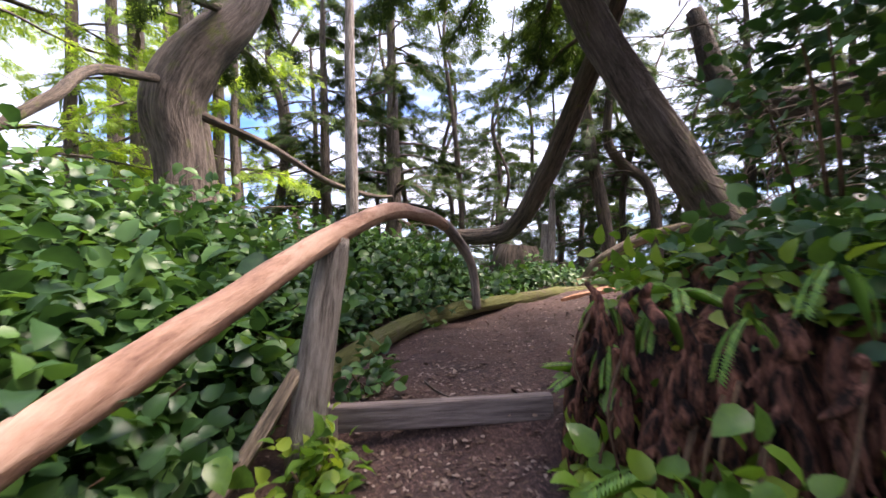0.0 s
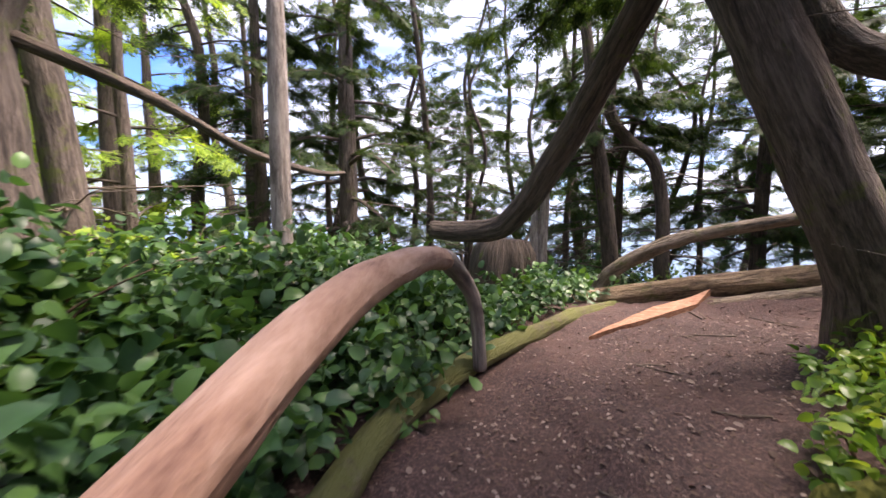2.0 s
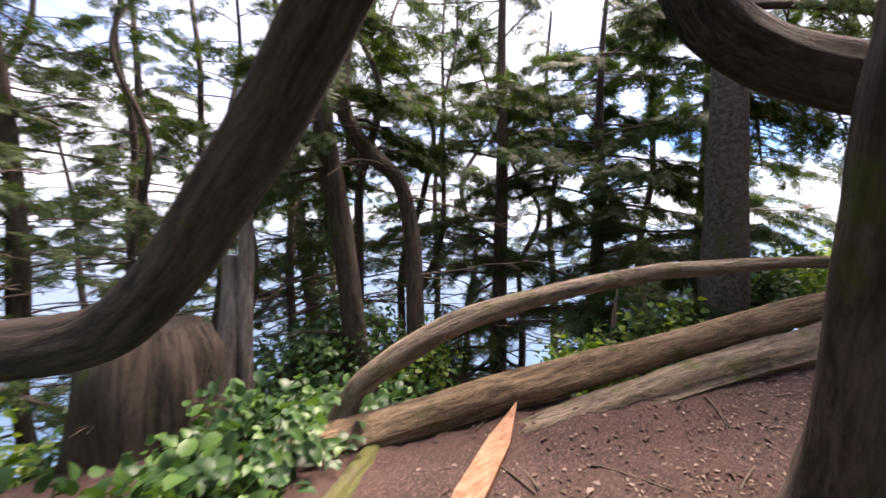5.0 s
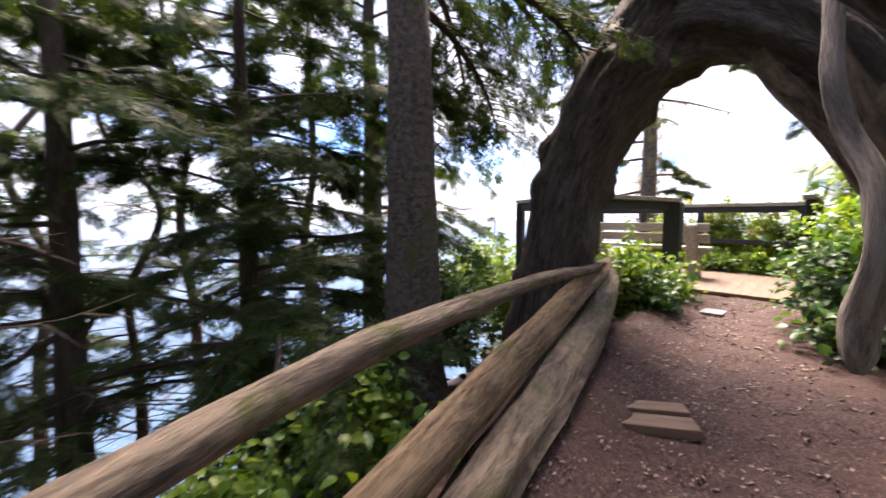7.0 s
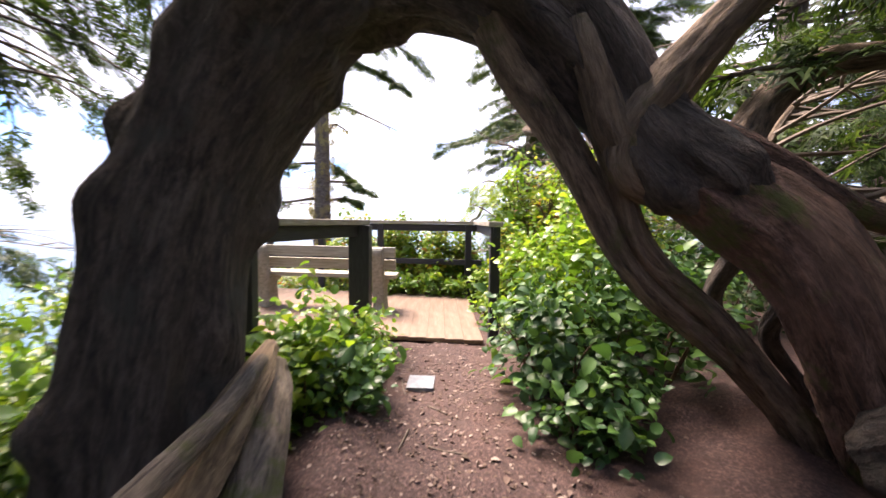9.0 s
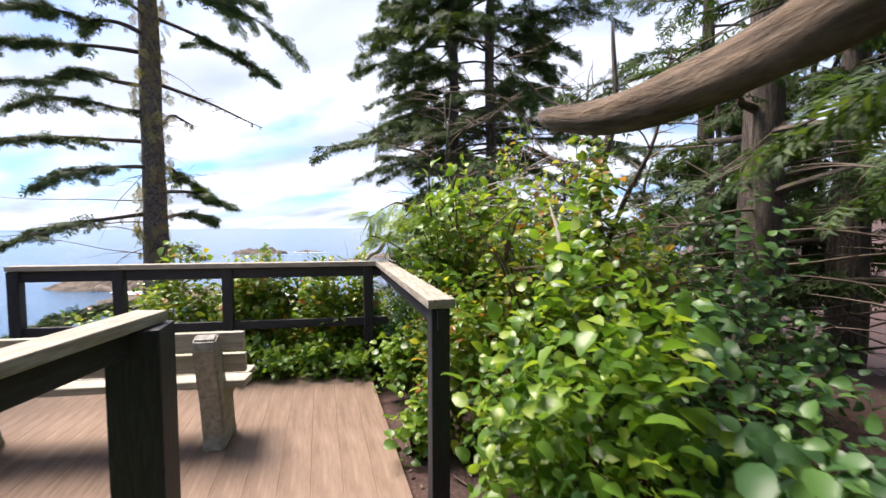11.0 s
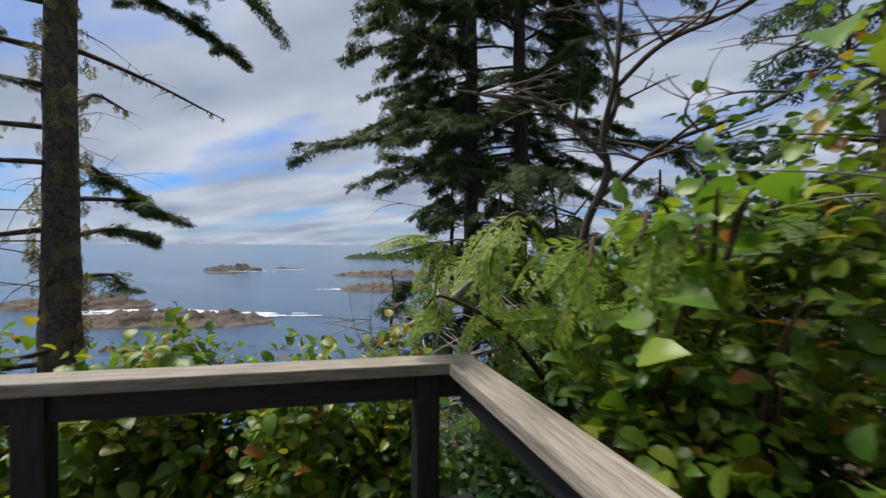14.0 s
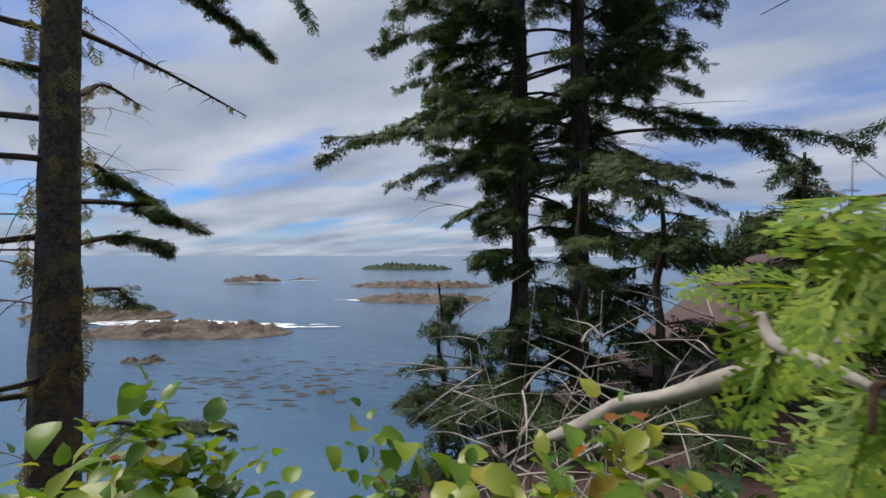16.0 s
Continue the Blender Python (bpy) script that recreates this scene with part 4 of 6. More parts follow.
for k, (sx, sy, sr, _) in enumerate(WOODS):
    # trees on the west side get the needles with sunlight in their colour
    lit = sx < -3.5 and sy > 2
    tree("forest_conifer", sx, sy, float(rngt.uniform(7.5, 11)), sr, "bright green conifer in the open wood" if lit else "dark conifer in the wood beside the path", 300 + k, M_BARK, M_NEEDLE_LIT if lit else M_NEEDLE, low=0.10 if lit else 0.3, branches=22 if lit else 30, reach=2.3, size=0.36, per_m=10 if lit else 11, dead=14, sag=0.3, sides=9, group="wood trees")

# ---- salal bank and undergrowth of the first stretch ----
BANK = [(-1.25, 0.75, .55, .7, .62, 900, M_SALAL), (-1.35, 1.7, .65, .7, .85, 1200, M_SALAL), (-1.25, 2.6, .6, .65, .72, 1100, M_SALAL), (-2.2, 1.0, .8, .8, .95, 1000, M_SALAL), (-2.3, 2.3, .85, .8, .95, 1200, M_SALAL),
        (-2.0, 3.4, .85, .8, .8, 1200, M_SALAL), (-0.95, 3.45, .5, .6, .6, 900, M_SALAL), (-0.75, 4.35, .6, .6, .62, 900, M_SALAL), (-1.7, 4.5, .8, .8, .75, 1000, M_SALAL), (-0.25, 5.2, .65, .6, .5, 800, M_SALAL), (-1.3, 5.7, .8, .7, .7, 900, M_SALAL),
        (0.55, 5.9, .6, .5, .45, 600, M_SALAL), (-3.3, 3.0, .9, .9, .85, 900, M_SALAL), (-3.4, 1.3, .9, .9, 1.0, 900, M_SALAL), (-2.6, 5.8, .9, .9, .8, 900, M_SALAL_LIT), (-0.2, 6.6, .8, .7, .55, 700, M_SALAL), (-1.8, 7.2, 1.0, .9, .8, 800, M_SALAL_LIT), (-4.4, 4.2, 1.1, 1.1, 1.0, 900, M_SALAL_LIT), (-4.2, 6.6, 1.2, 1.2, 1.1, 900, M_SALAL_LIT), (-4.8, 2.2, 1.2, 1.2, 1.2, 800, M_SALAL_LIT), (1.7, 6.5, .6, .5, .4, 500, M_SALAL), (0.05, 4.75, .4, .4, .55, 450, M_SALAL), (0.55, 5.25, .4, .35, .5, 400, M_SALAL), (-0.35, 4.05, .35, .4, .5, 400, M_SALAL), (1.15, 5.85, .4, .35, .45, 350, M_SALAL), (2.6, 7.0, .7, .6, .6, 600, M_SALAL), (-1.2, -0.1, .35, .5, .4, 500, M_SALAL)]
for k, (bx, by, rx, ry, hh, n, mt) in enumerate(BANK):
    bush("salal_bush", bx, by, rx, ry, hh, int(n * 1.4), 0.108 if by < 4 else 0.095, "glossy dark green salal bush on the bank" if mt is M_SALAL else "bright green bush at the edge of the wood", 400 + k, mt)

# ---- peat bank with ferns ----
peat = thing("root_bank", (1.25, 2.1, 0.5), "torn red-brown rotten root bank overgrown with ferns", "root bank")


def lumpy(cx, cy, z0, rx, ry, h, seed, n=36, m=16, ridge=0.16):
    """A steep-sided mound with vertical furrows."""
    V = []
    for i in range(m + 1):
        f = i / m
        prof = (1 - f ** 3.2) ** 0.6
        for j in range(n):
            a = 6.283 * j / n
            k = prof * (1 + ridge * math.sin(5 * a + seed) + ridge * 0.7 * math.sin(11 * a + 2 * seed + 2 * f) + 0.05 * math.sin(23 * a + 5 * f))
            V.append((cx + rx * k * math.cos(a), cy + ry * k * math.sin(a), z0 + h * f + 0.05 * math.sin(7 * a + 3 * f + seed)))
    F = [(i * n + j, i * n + (j + 1) % n, (i + 1) * n + (j + 1) % n, (i + 1) * n + j) for i in range(m) for j in range(n)]
    return mesh_of("mound", V, F, None, True)


part("mound", lumpy(1.08, 1.45, 0.30, 0.52, 0.48, 0.98, 1.3, 110, 30, 0.17), M_PEAT, peat)
part("mound", lumpy(1.95, 0.85, 0.3, 0.75, 0.85, 1.05, 4.1, 60, 20), M_PEAT, peat)
rr = np.random.RandomState(5)
for k in range(80):
    a = rr.uniform(2.4, 5.2)
    q = rr.uniform(0.93, 1.04)
    cx, cy, zt, ln = 1.08 + 0.55 * q * math.cos(a), 1.45 + 0.51 * q * math.sin(a), rr.uniform(0.75, 1.24), rr.uniform(0.12, 0.36)
    w0 = rr.uniform(0.010, 0.026)
    part("peat_strip", tubes_mesh("peat_strip", [[(cx, cy, zt, w0 * 0.6), (cx + rr.normal(0, .02), cy + rr.normal(0, .02), zt - ln * 0.35, w0), (cx + rr.normal(0, .03), cy + rr.normal(0, .03), zt - ln * 0.75, w0 * 0.8), (cx + rr.normal(0, .04), cy + rr.normal(0, .04), zt - ln, w0 * 0.2)]], 9, 5, 0.16, 0.35, 0, 30 + k), M_PEAT, peat, "ragged hanging strip of rotten red wood")
root_lines = []
for k in range(26):
    a = rr.uniform(2.3, 4.9)
    cx, cy = 1.05 + 0.56 * math.cos(a), 1.42 + 0.52 * math.sin(a)
    zt = rr.uniform(0.7, 1.12)
    root_lines.append([(cx + .06, cy + .03, zt, 0.007), (cx - 0.03, cy - 0.03, zt - 0.2, 0.005), (cx - 0.02 + rr.normal(0, .07), cy - 0.04, zt - 0.42, 0.002)])
for rows in root_lines:
    part("root", tubes_mesh("root", [rows], 6, 4, 0.1, 0, 0, 6), M_STEM, peat, "thin hanging root")
for k, (fx, fy, fz, n, s) in enumerate([(0.72, 1.28, 1.2, 3, .2), (1.35, 0.98, 1.3, 4, .26), (0.62, 1.12, 0.72, 3, .22), (1.5, 1.5, 1.25, 5, .3), (0.62, 1.75, 0.80, 4, .24), (1.9, 1.6, 0.9, 5, .32), (2.55, 3.55, 0.85, 6, .32), (2.3, 3.8, 0.80, 6, .28), (1.95, 0.4, 1.25, 5, .4)]):
    fern(fx, fy, fz, n, s, 500 + k, (-0.35, -0.75, 0.15))
for k, (fx, fy, fz, n, s) in enumerate([(0.57, 1.42, 1.02, 3, .19), (0.66, 1.27, 1.16, 3, .21), (0.80, 1.08, 1.16, 2, .2), (0.95, 1.0, 1.3, 2, .22), (0.62, 1.6, 1.15, 3, .18)]):
    fern(fx, fy, fz, n, s, 520 + k, (-0.3, -0.45, -0.75), "sword fern with fronds hanging down the root bank")
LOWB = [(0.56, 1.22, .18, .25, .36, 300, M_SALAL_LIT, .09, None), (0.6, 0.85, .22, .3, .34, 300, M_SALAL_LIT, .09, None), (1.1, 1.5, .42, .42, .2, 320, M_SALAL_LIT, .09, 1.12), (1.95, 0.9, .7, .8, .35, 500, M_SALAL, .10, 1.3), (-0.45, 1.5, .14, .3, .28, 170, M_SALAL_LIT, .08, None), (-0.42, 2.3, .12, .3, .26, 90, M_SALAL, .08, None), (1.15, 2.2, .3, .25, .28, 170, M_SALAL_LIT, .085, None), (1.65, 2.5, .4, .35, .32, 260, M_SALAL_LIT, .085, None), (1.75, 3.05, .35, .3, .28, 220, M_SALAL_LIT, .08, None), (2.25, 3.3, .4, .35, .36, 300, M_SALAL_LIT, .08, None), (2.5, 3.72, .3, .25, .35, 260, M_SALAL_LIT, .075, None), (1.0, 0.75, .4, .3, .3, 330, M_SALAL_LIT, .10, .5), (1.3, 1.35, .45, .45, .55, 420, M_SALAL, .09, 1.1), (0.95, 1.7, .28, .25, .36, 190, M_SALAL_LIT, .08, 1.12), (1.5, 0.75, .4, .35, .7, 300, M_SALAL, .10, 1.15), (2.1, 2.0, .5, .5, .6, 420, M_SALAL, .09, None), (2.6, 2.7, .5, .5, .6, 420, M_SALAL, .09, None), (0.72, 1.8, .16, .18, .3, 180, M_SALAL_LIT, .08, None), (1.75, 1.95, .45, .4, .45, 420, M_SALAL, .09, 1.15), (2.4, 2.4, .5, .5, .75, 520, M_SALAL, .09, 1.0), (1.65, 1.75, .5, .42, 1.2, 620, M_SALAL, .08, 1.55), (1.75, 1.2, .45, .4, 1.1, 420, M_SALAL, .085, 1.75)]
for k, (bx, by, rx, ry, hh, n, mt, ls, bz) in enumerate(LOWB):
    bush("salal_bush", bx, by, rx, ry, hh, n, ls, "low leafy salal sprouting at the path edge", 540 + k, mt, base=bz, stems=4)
moss1 = thing("moss_cushion", (1.0, 2.2, 0.7), "yellow-green moss cushion at the path edge", "moss", "moss")
part("cushion", lumpy(0.98, 2.42, 0.62, .2, .22, .2, 2.2, 28, 8, 0.08), M_MOSS, moss1)
moss2 = thing("moss_cushion", (1.5, 2.6, 0.7), "yellow-green moss cushion at the path edge", "moss", "moss")
part("cushion", lumpy(1.5, 2.75, 0.62, .28, .25, .18, 3.2, 28, 8, 0.08), M_MOSS, moss2)


# ---- the arched tree over the path ----
arch = thing("arched_tree", (5.9, 2.6, 1.0), "old twisted cedar whose trunk arches over the path", "tree", "arched tree")
part("trunk", tubes_mesh("trunk", [[(4.38, 1.02, 0.6, 0.36), (4.61, 1.18, 1.045, 0.27), (4.78, 1.29, 1.456, 0.235), (4.91, 1.40, 1.816, 0.225), (5.05, 1.50, 2.157, 0.225), (5.20, 1.58, 2.392, 0.23), (5.40, 1.71, 2.58, 0.23), (5.61, 1.886, 2.76, 0.2), (5.7, 1.96, 2.9, 0.12)]], 56, 10, 0.05, 0.13, 0.25, 3, 16), M_BARK_RED, arch, "reddish furrowed lower trunk")
part("burl", tubes_mesh("burl", [[(5.3, 1.62, 2.5, 0.12), (5.45, 1.75, 2.68, 0.22), (5.62, 1.92, 2.82, 0.24), (5.74, 2.03, 2.98, 0.20), (5.8, 2.1, 3.15, 0.1)]], 44, 12, 0.10, 0.16, 0.6, 15, 14), M_BARK_ARCH, arch, "dark knotted burl where the limbs meet")
part("bend", tubes_mesh("bend", [[(5.62, 1.9, 2.75, 0.16), (5.82, 2.06, 3.07, 0.21), (6.0, 2.26, 3.40, 0.25), (6.27, 2.57, 3.70, 0.28), (6.55, 2.9, 3.84, 0.31), (6.82, 3.22, 3.72, 0.33), (6.97, 3.6, 3.3, 0.22)]], 48, 12, 0.05, 0.16, 0.3, 4, 14), M_BARK_ARCH, arch, "dark twisted bend over the path")
part("leg", tubes_mesh("leg", [[(6.86, 4.12, 0.75, 0.44), (6.88, 4.07, 1.25, 0.385), (6.96, 3.98, 2.0, 0.335), (7.0, 3.82, 2.7, 0.325), (6.97, 3.55, 3.3, 0.38), (6.8, 3.2, 3.9, 0.40), (6.65, 2.95, 4.5, 0.30), (6.7, 2.8, 5.6, 0.2)]], 60, 12, 0.05, 0.12, 0.1, 8, 34), M_BARK_ARCH, arch, "dark knobbly leg of the arch")
ARCH_LIMBS = [
    [(6.45, 2.9, 4.0, 0.09), (6.354, 2.783, 3.82, 0.092), (6.255, 2.656, 3.548, 0.092), (6.147, 2.515, 3.239, 0.09), (6.007, 2.335, 2.912, 0.087), (5.896, 2.191, 2.622, 0.084), (5.803, 2.071, 2.35, 0.078), (5.688, 1.922, 2.113, 0.078), (5.517, 1.7, 1.883, 0.077), (5.368, 1.507, 1.689, 0.077), (5.192, 1.279, 1.40, 0.083), (5.0, 1.1, 0.95, 0.10)],
    [(5.86, 2.2, 2.95, 0.05), (5.77, 2.11, 2.62, 0.058), (5.71, 2.048, 2.385, 0.06), (5.609, 1.918, 2.188, 0.062), (5.443, 1.702, 1.963, 0.066), (5.286, 1.499, 1.676, 0.069), (5.111, 1.273, 1.327, 0.08), (4.98, 1.15, 0.95, 0.1)],
    [(5.6, 1.95, 2.6, 0.085), (5.7, 2.14, 2.68, 0.085), (5.73, 2.2, 2.80, 0.082), (5.68, 2.15, 2.98, 0.08), (5.58, 2.03, 3.17, 0.08), (5.48, 1.9, 3.36, 0.078), (5.38, 1.77, 3.55, 0.075), (5.25, 1.6, 3.9, 0.07), (5.1, 1.3, 4.5, 0.055), (5.0, 1.1, 5.2, 0.04)],
    [(5.86, 2.40, 3.42, 0.045), (5.843, 2.384, 3.32, 0.066), (5.802, 2.331, 3.15, 0.078), (5.759, 2.24, 2.923, 0.09), (5.7, 2.1, 2.75, 0.09)],
    [(6.2, 2.6, 4.3, 0.07), (6.06, 2.419, 3.821, 0.09), (5.936, 2.259, 3.583, 0.1), (5.814, 2.101, 3.347, 0.11), (5.769, 2.043, 3.117, 0.13), (5.69, 1.94, 2.9, 0.15)],
    [(4.7, 0.2, 3.5, 0.06), (5.128, 0.805, 3.414, 0.08), (5.287, 1.011, 3.342, 0.084), (5.413, 1.173, 3.163, 0.09), (5.46, 1.4, 2.924, 0.1), (5.45, 1.7, 2.72, 0.1)],
    [(4.3, 0.5, 2.4, 0.05), (4.7, 0.8, 2.42, 0.06), (4.995, 1.123, 2.523, 0.074), (5.131, 1.299, 2.615, 0.088), (5.293, 1.508, 2.76, 0.1), (5.474, 1.743, 2.85, 0.13), (5.622, 1.934, 2.88, 0.14)],
    [(4.75, 1.6, 1.5, 0.2), (4.3, 2.3, 2.1, 0.16), (4.0, 3.0, 2.45, 0.15), (3.75, 3.6, 2.62, 0.145), (3.52, 4.1, 2.72, 0.14), (3.3, 4.5, 2.9, 0.13), (3.15, 4.75, 3.25, 0.12), (3.05, 5.0, 4.1, 0.09)],
    [(5.5, 1.6, 2.5, 0.09), (5.6, 1.3, 2.45, 0.075), (5.7, 0.9, 2.55, 0.06), (5.7, 0.4, 2.9, 0.045), (5.6, -0.1, 3.4, 0.03)],
    [(5.05, 1.5, 2.1, 0.08), (4.95, 1.1, 2.1, 0.07), (4.75, 0.7, 2.25, 0.055), (4.6, 0.2, 2.5, 0.045), (4.4, -0.3, 2.9, 0.03)],
    [(5.7, 1.95, 3.0, 0.11), (5.6, 1.6, 3.4, 0.09), (5.5, 1.3, 3.7, 0.08), (5.3, 0.9, 4.1, 0.06), (5.2, 0.5, 4.8, 0.04)],
    [(6.6, 3.0, 3.9, 0.14), (6.2, 3.6, 4.3, 0.12), (5.6, 4.2, 4.4, 0.1), (5.0, 4.9, 4.6, 0.07)],
    [(6.0, 2.2, 3.2, 0.07), (6.3, 1.9, 3.15, 0.055), (6.6, 1.75, 3.12, 0.045), (6.8, 1.65, 3.16, 0.03), (6.9, 1.5, 3.22, 0.012)],
    [(5.4, 1.5, 2.35, 0.06), (5.6, 1.3, 2.0, 0.05), (5.5, 1.0, 1.6, 0.05), (5.5, 0.8, 1.05, 0.06)],
    [(5.2, 1.4, 2.1, 0.05), (5.35, 1.15, 1.8, 0.045), (5.2, 0.9, 1.4, 0.045), (5.25, 0.8, 0.95, 0.05)],
]
for k, rows in enumerate(ARCH_LIMBS):
    part("limb", tubes_mesh("limb", [rows], 20, 9, 0.06, 0.13, 0.3, 60 + k, 5), M_BARK_ARCH if k in (4, 7, 11, 13, 14) else M_BARK_RED if k == 6 else M_LIMB, arch, "bare twisted limb")
log("hanging_limb", [(4.6, 3.3, 4.6, .035), (4.45, 3.5, 3.4, .04), (4.32, 3.59, 2.88, .03), (4.27, 3.62, 2.68, .034), (4.25, 3.60, 2.54, .034), (4.21, 3.59, 2.44, .032), (4.13, 3.59, 2.32, .032), (4.09, 3.60, 2.2, .032), (4.07, 3.61, 2.08, .034), (4.09, 3.61, 1.96, .042), (4.12, 3.60, 1.86, .05), (4.12, 3.60, 1.76, .044), (4.11, 3.61, 1.70, .015)], M_BARK_PALE, "pale bare twisted limb hanging beside the path", 90, 18, 0.08, 0.16, "branch", "limbs")
rngc = np.random.RandomState(12)
fol = []
for k in range(70):
    r0 = ARCH_LIMBS[[2, 5, 6, 10, 8, 9, 8, 11, 5, 9][k % 10]]
    R0 = smooth_line(r0, 6)
    c = R0[rngc.randint(0, len(R0) // 2) if r0[0][2] > 2.2 and r0[0][1] < 0.6 else rngc.randint(len(R0) // 2, len(R0))]
    az = rngc.uniform(2.6, 5.4)
    rows = branch_line(c[:3], az, rngc.uniform(0.6, 1.7), rngc.uniform(0.1, 0.6), 0.3, 0.02, rngc, 4)
    if math.hypot(rows[-1][0] - 5.2, rows[-1][1] - 3.7) < 0.8:
        continue
    part("branch", tubes_mesh("branch", [rows] + [branch_line(smooth_line(rows, 4)[9][:3], az + q, 0.5, 0.3, 0.2, 0.008, rngc, 2) for q in (-.7, .8)], 5, 3, 0.05, 0, 0, k), M_TWIG, arch)
    if rows[-1][2] > 3.7 and rows[-1][0] < 5.6:
        fol.append(foliage_on(rows, 11, 0.26, rngc, 0.5))
O, D, U, S = (np.concatenate([q[i] for q in fol]) for i in range(4))
tagged(part("crown", sprays_mesh("crown", O, D, U, S, rngc), M_NEEDLE, arch, "thin dark evergreen sprays"), kind="stuff")

log("driftwood", [(7.15, 2.98, 1.1, 0.06), (7.4, 2.86, 1.35, 0.065), (7.62, 2.74, 1.62, 0.06), (7.74, 2.68, 1.74, 0.03)], M_BARK_PALE, "pale weathered wood end sticking out of the leaves", 93, 14, 0.12, 0.25, "log")

# canopy tree behind the arch on the slope side, with long bare drooping twigs
tree("cedar_tree", 9.2, 6.4, 9.0, 0.2, "dark cedar with long drooping twigs", 49, M_BARK_DARK, low=0.34, branches=26, reach=3.2, dead=16, sag=0.3)

# a low bough of the spruce that droops towards the arch
bough = thing("spruce_bough", (6.3, 5.2, 4.3), "dark drooping spruce bough with bare twig ends", "branch", "limbs")
rngb = np.random.RandomState(61)
BOUGHS = [[(6.25, 5.22, 4.35, 0.05), (6.38, 4.75, 4.22, 0.04), (6.55, 4.25, 4.0, 0.03), (6.75, 3.85, 3.72, 0.015)], [(6.3, 5.3, 3.95, 0.045), (6.8, 5.05, 3.9, 0.035), (7.3, 4.75, 3.6, 0.025), (7.7, 4.55, 3.2, 0.01)], [(6.35, 5.3, 4.3, 0.045), (7.0, 5.15, 4.3, 0.035), (7.7, 5.0, 4.0, 0.025), (8.3, 4.9, 3.5, 0.01)],
          [(6.35, 5.3, 3.6, 0.04), (6.9, 5.3, 3.5, 0.03), (7.5, 5.35, 3.2, 0.02), (8.0, 5.4, 2.85, 0.01)], [(6.3, 5.25, 4.6, 0.045), (6.8, 4.7, 4.5, 0.035), (7.3, 4.2, 4.2, 0.025), (7.6, 3.9, 3.9, 0.01)]]
fol = []
for b_no, main in enumerate(BOUGHS):
    part("limb", tubes_mesh("limb", [main], 8, 6, 0.05, 0, 0, 5 + b_no), M_BARK_DARK, bough)
    way0 = math.atan2(main[-1][1] - main[0][1], main[-1][0] - main[0][0])
    for k, c in enumerate(smooth_line(main, 8)[4:]):
        for q in (-0.8, 0.8):
            rows = branch_line(c[:3], way0 + q + rngb.normal(0, 0.3), rngb.uniform(0.5, 1.1), rngb.uniform(-0.3, 0.05), 0.35, 0.010, rngb, 4)
            part("twig", tubes_mesh("twig", [rows], 5, 3, 0.04, 0, 0, k), M_TWIG, bough)
            fol.append(foliage_on(rows, 9, 0.2, rngb, 0.15, 0.35, 0.6))
O, D, U, S = (np.concatenate([q[i] for q in fol]) for i in range(4))
tagged(part("needles", sprays_mesh("needles", O, D, U, S, rngb), M_NEEDLE, bough, "dark needle sprays"), kind="stuff")

# broken pale poles on the slope
log("broken_pole", [(2.02, 8.04, -0.5, 0.12), (2.05, 8.06, 0.7, 0.095), (2.1, 8.1, 1.6, 0.075), (2.15, 8.13, 2.5, 0.035)], M_BARK_PALE, "pale stripped pole standing on the slope", 94, 12, 0.07, 0.12, "log", "broken poles")
log("broken_pole", [(1.85, 8.0, -0.5, 0.13), (1.88, 8.05, 0.6, 0.11), (1.95, 8.12, 1.2, 0.085), (2.0, 8.18, 1.78, 0.06)], M_BARK_PALE, "short pale broken pole beside the taller one", 95, 12, 0.09, 0.2, "log", "broken poles")

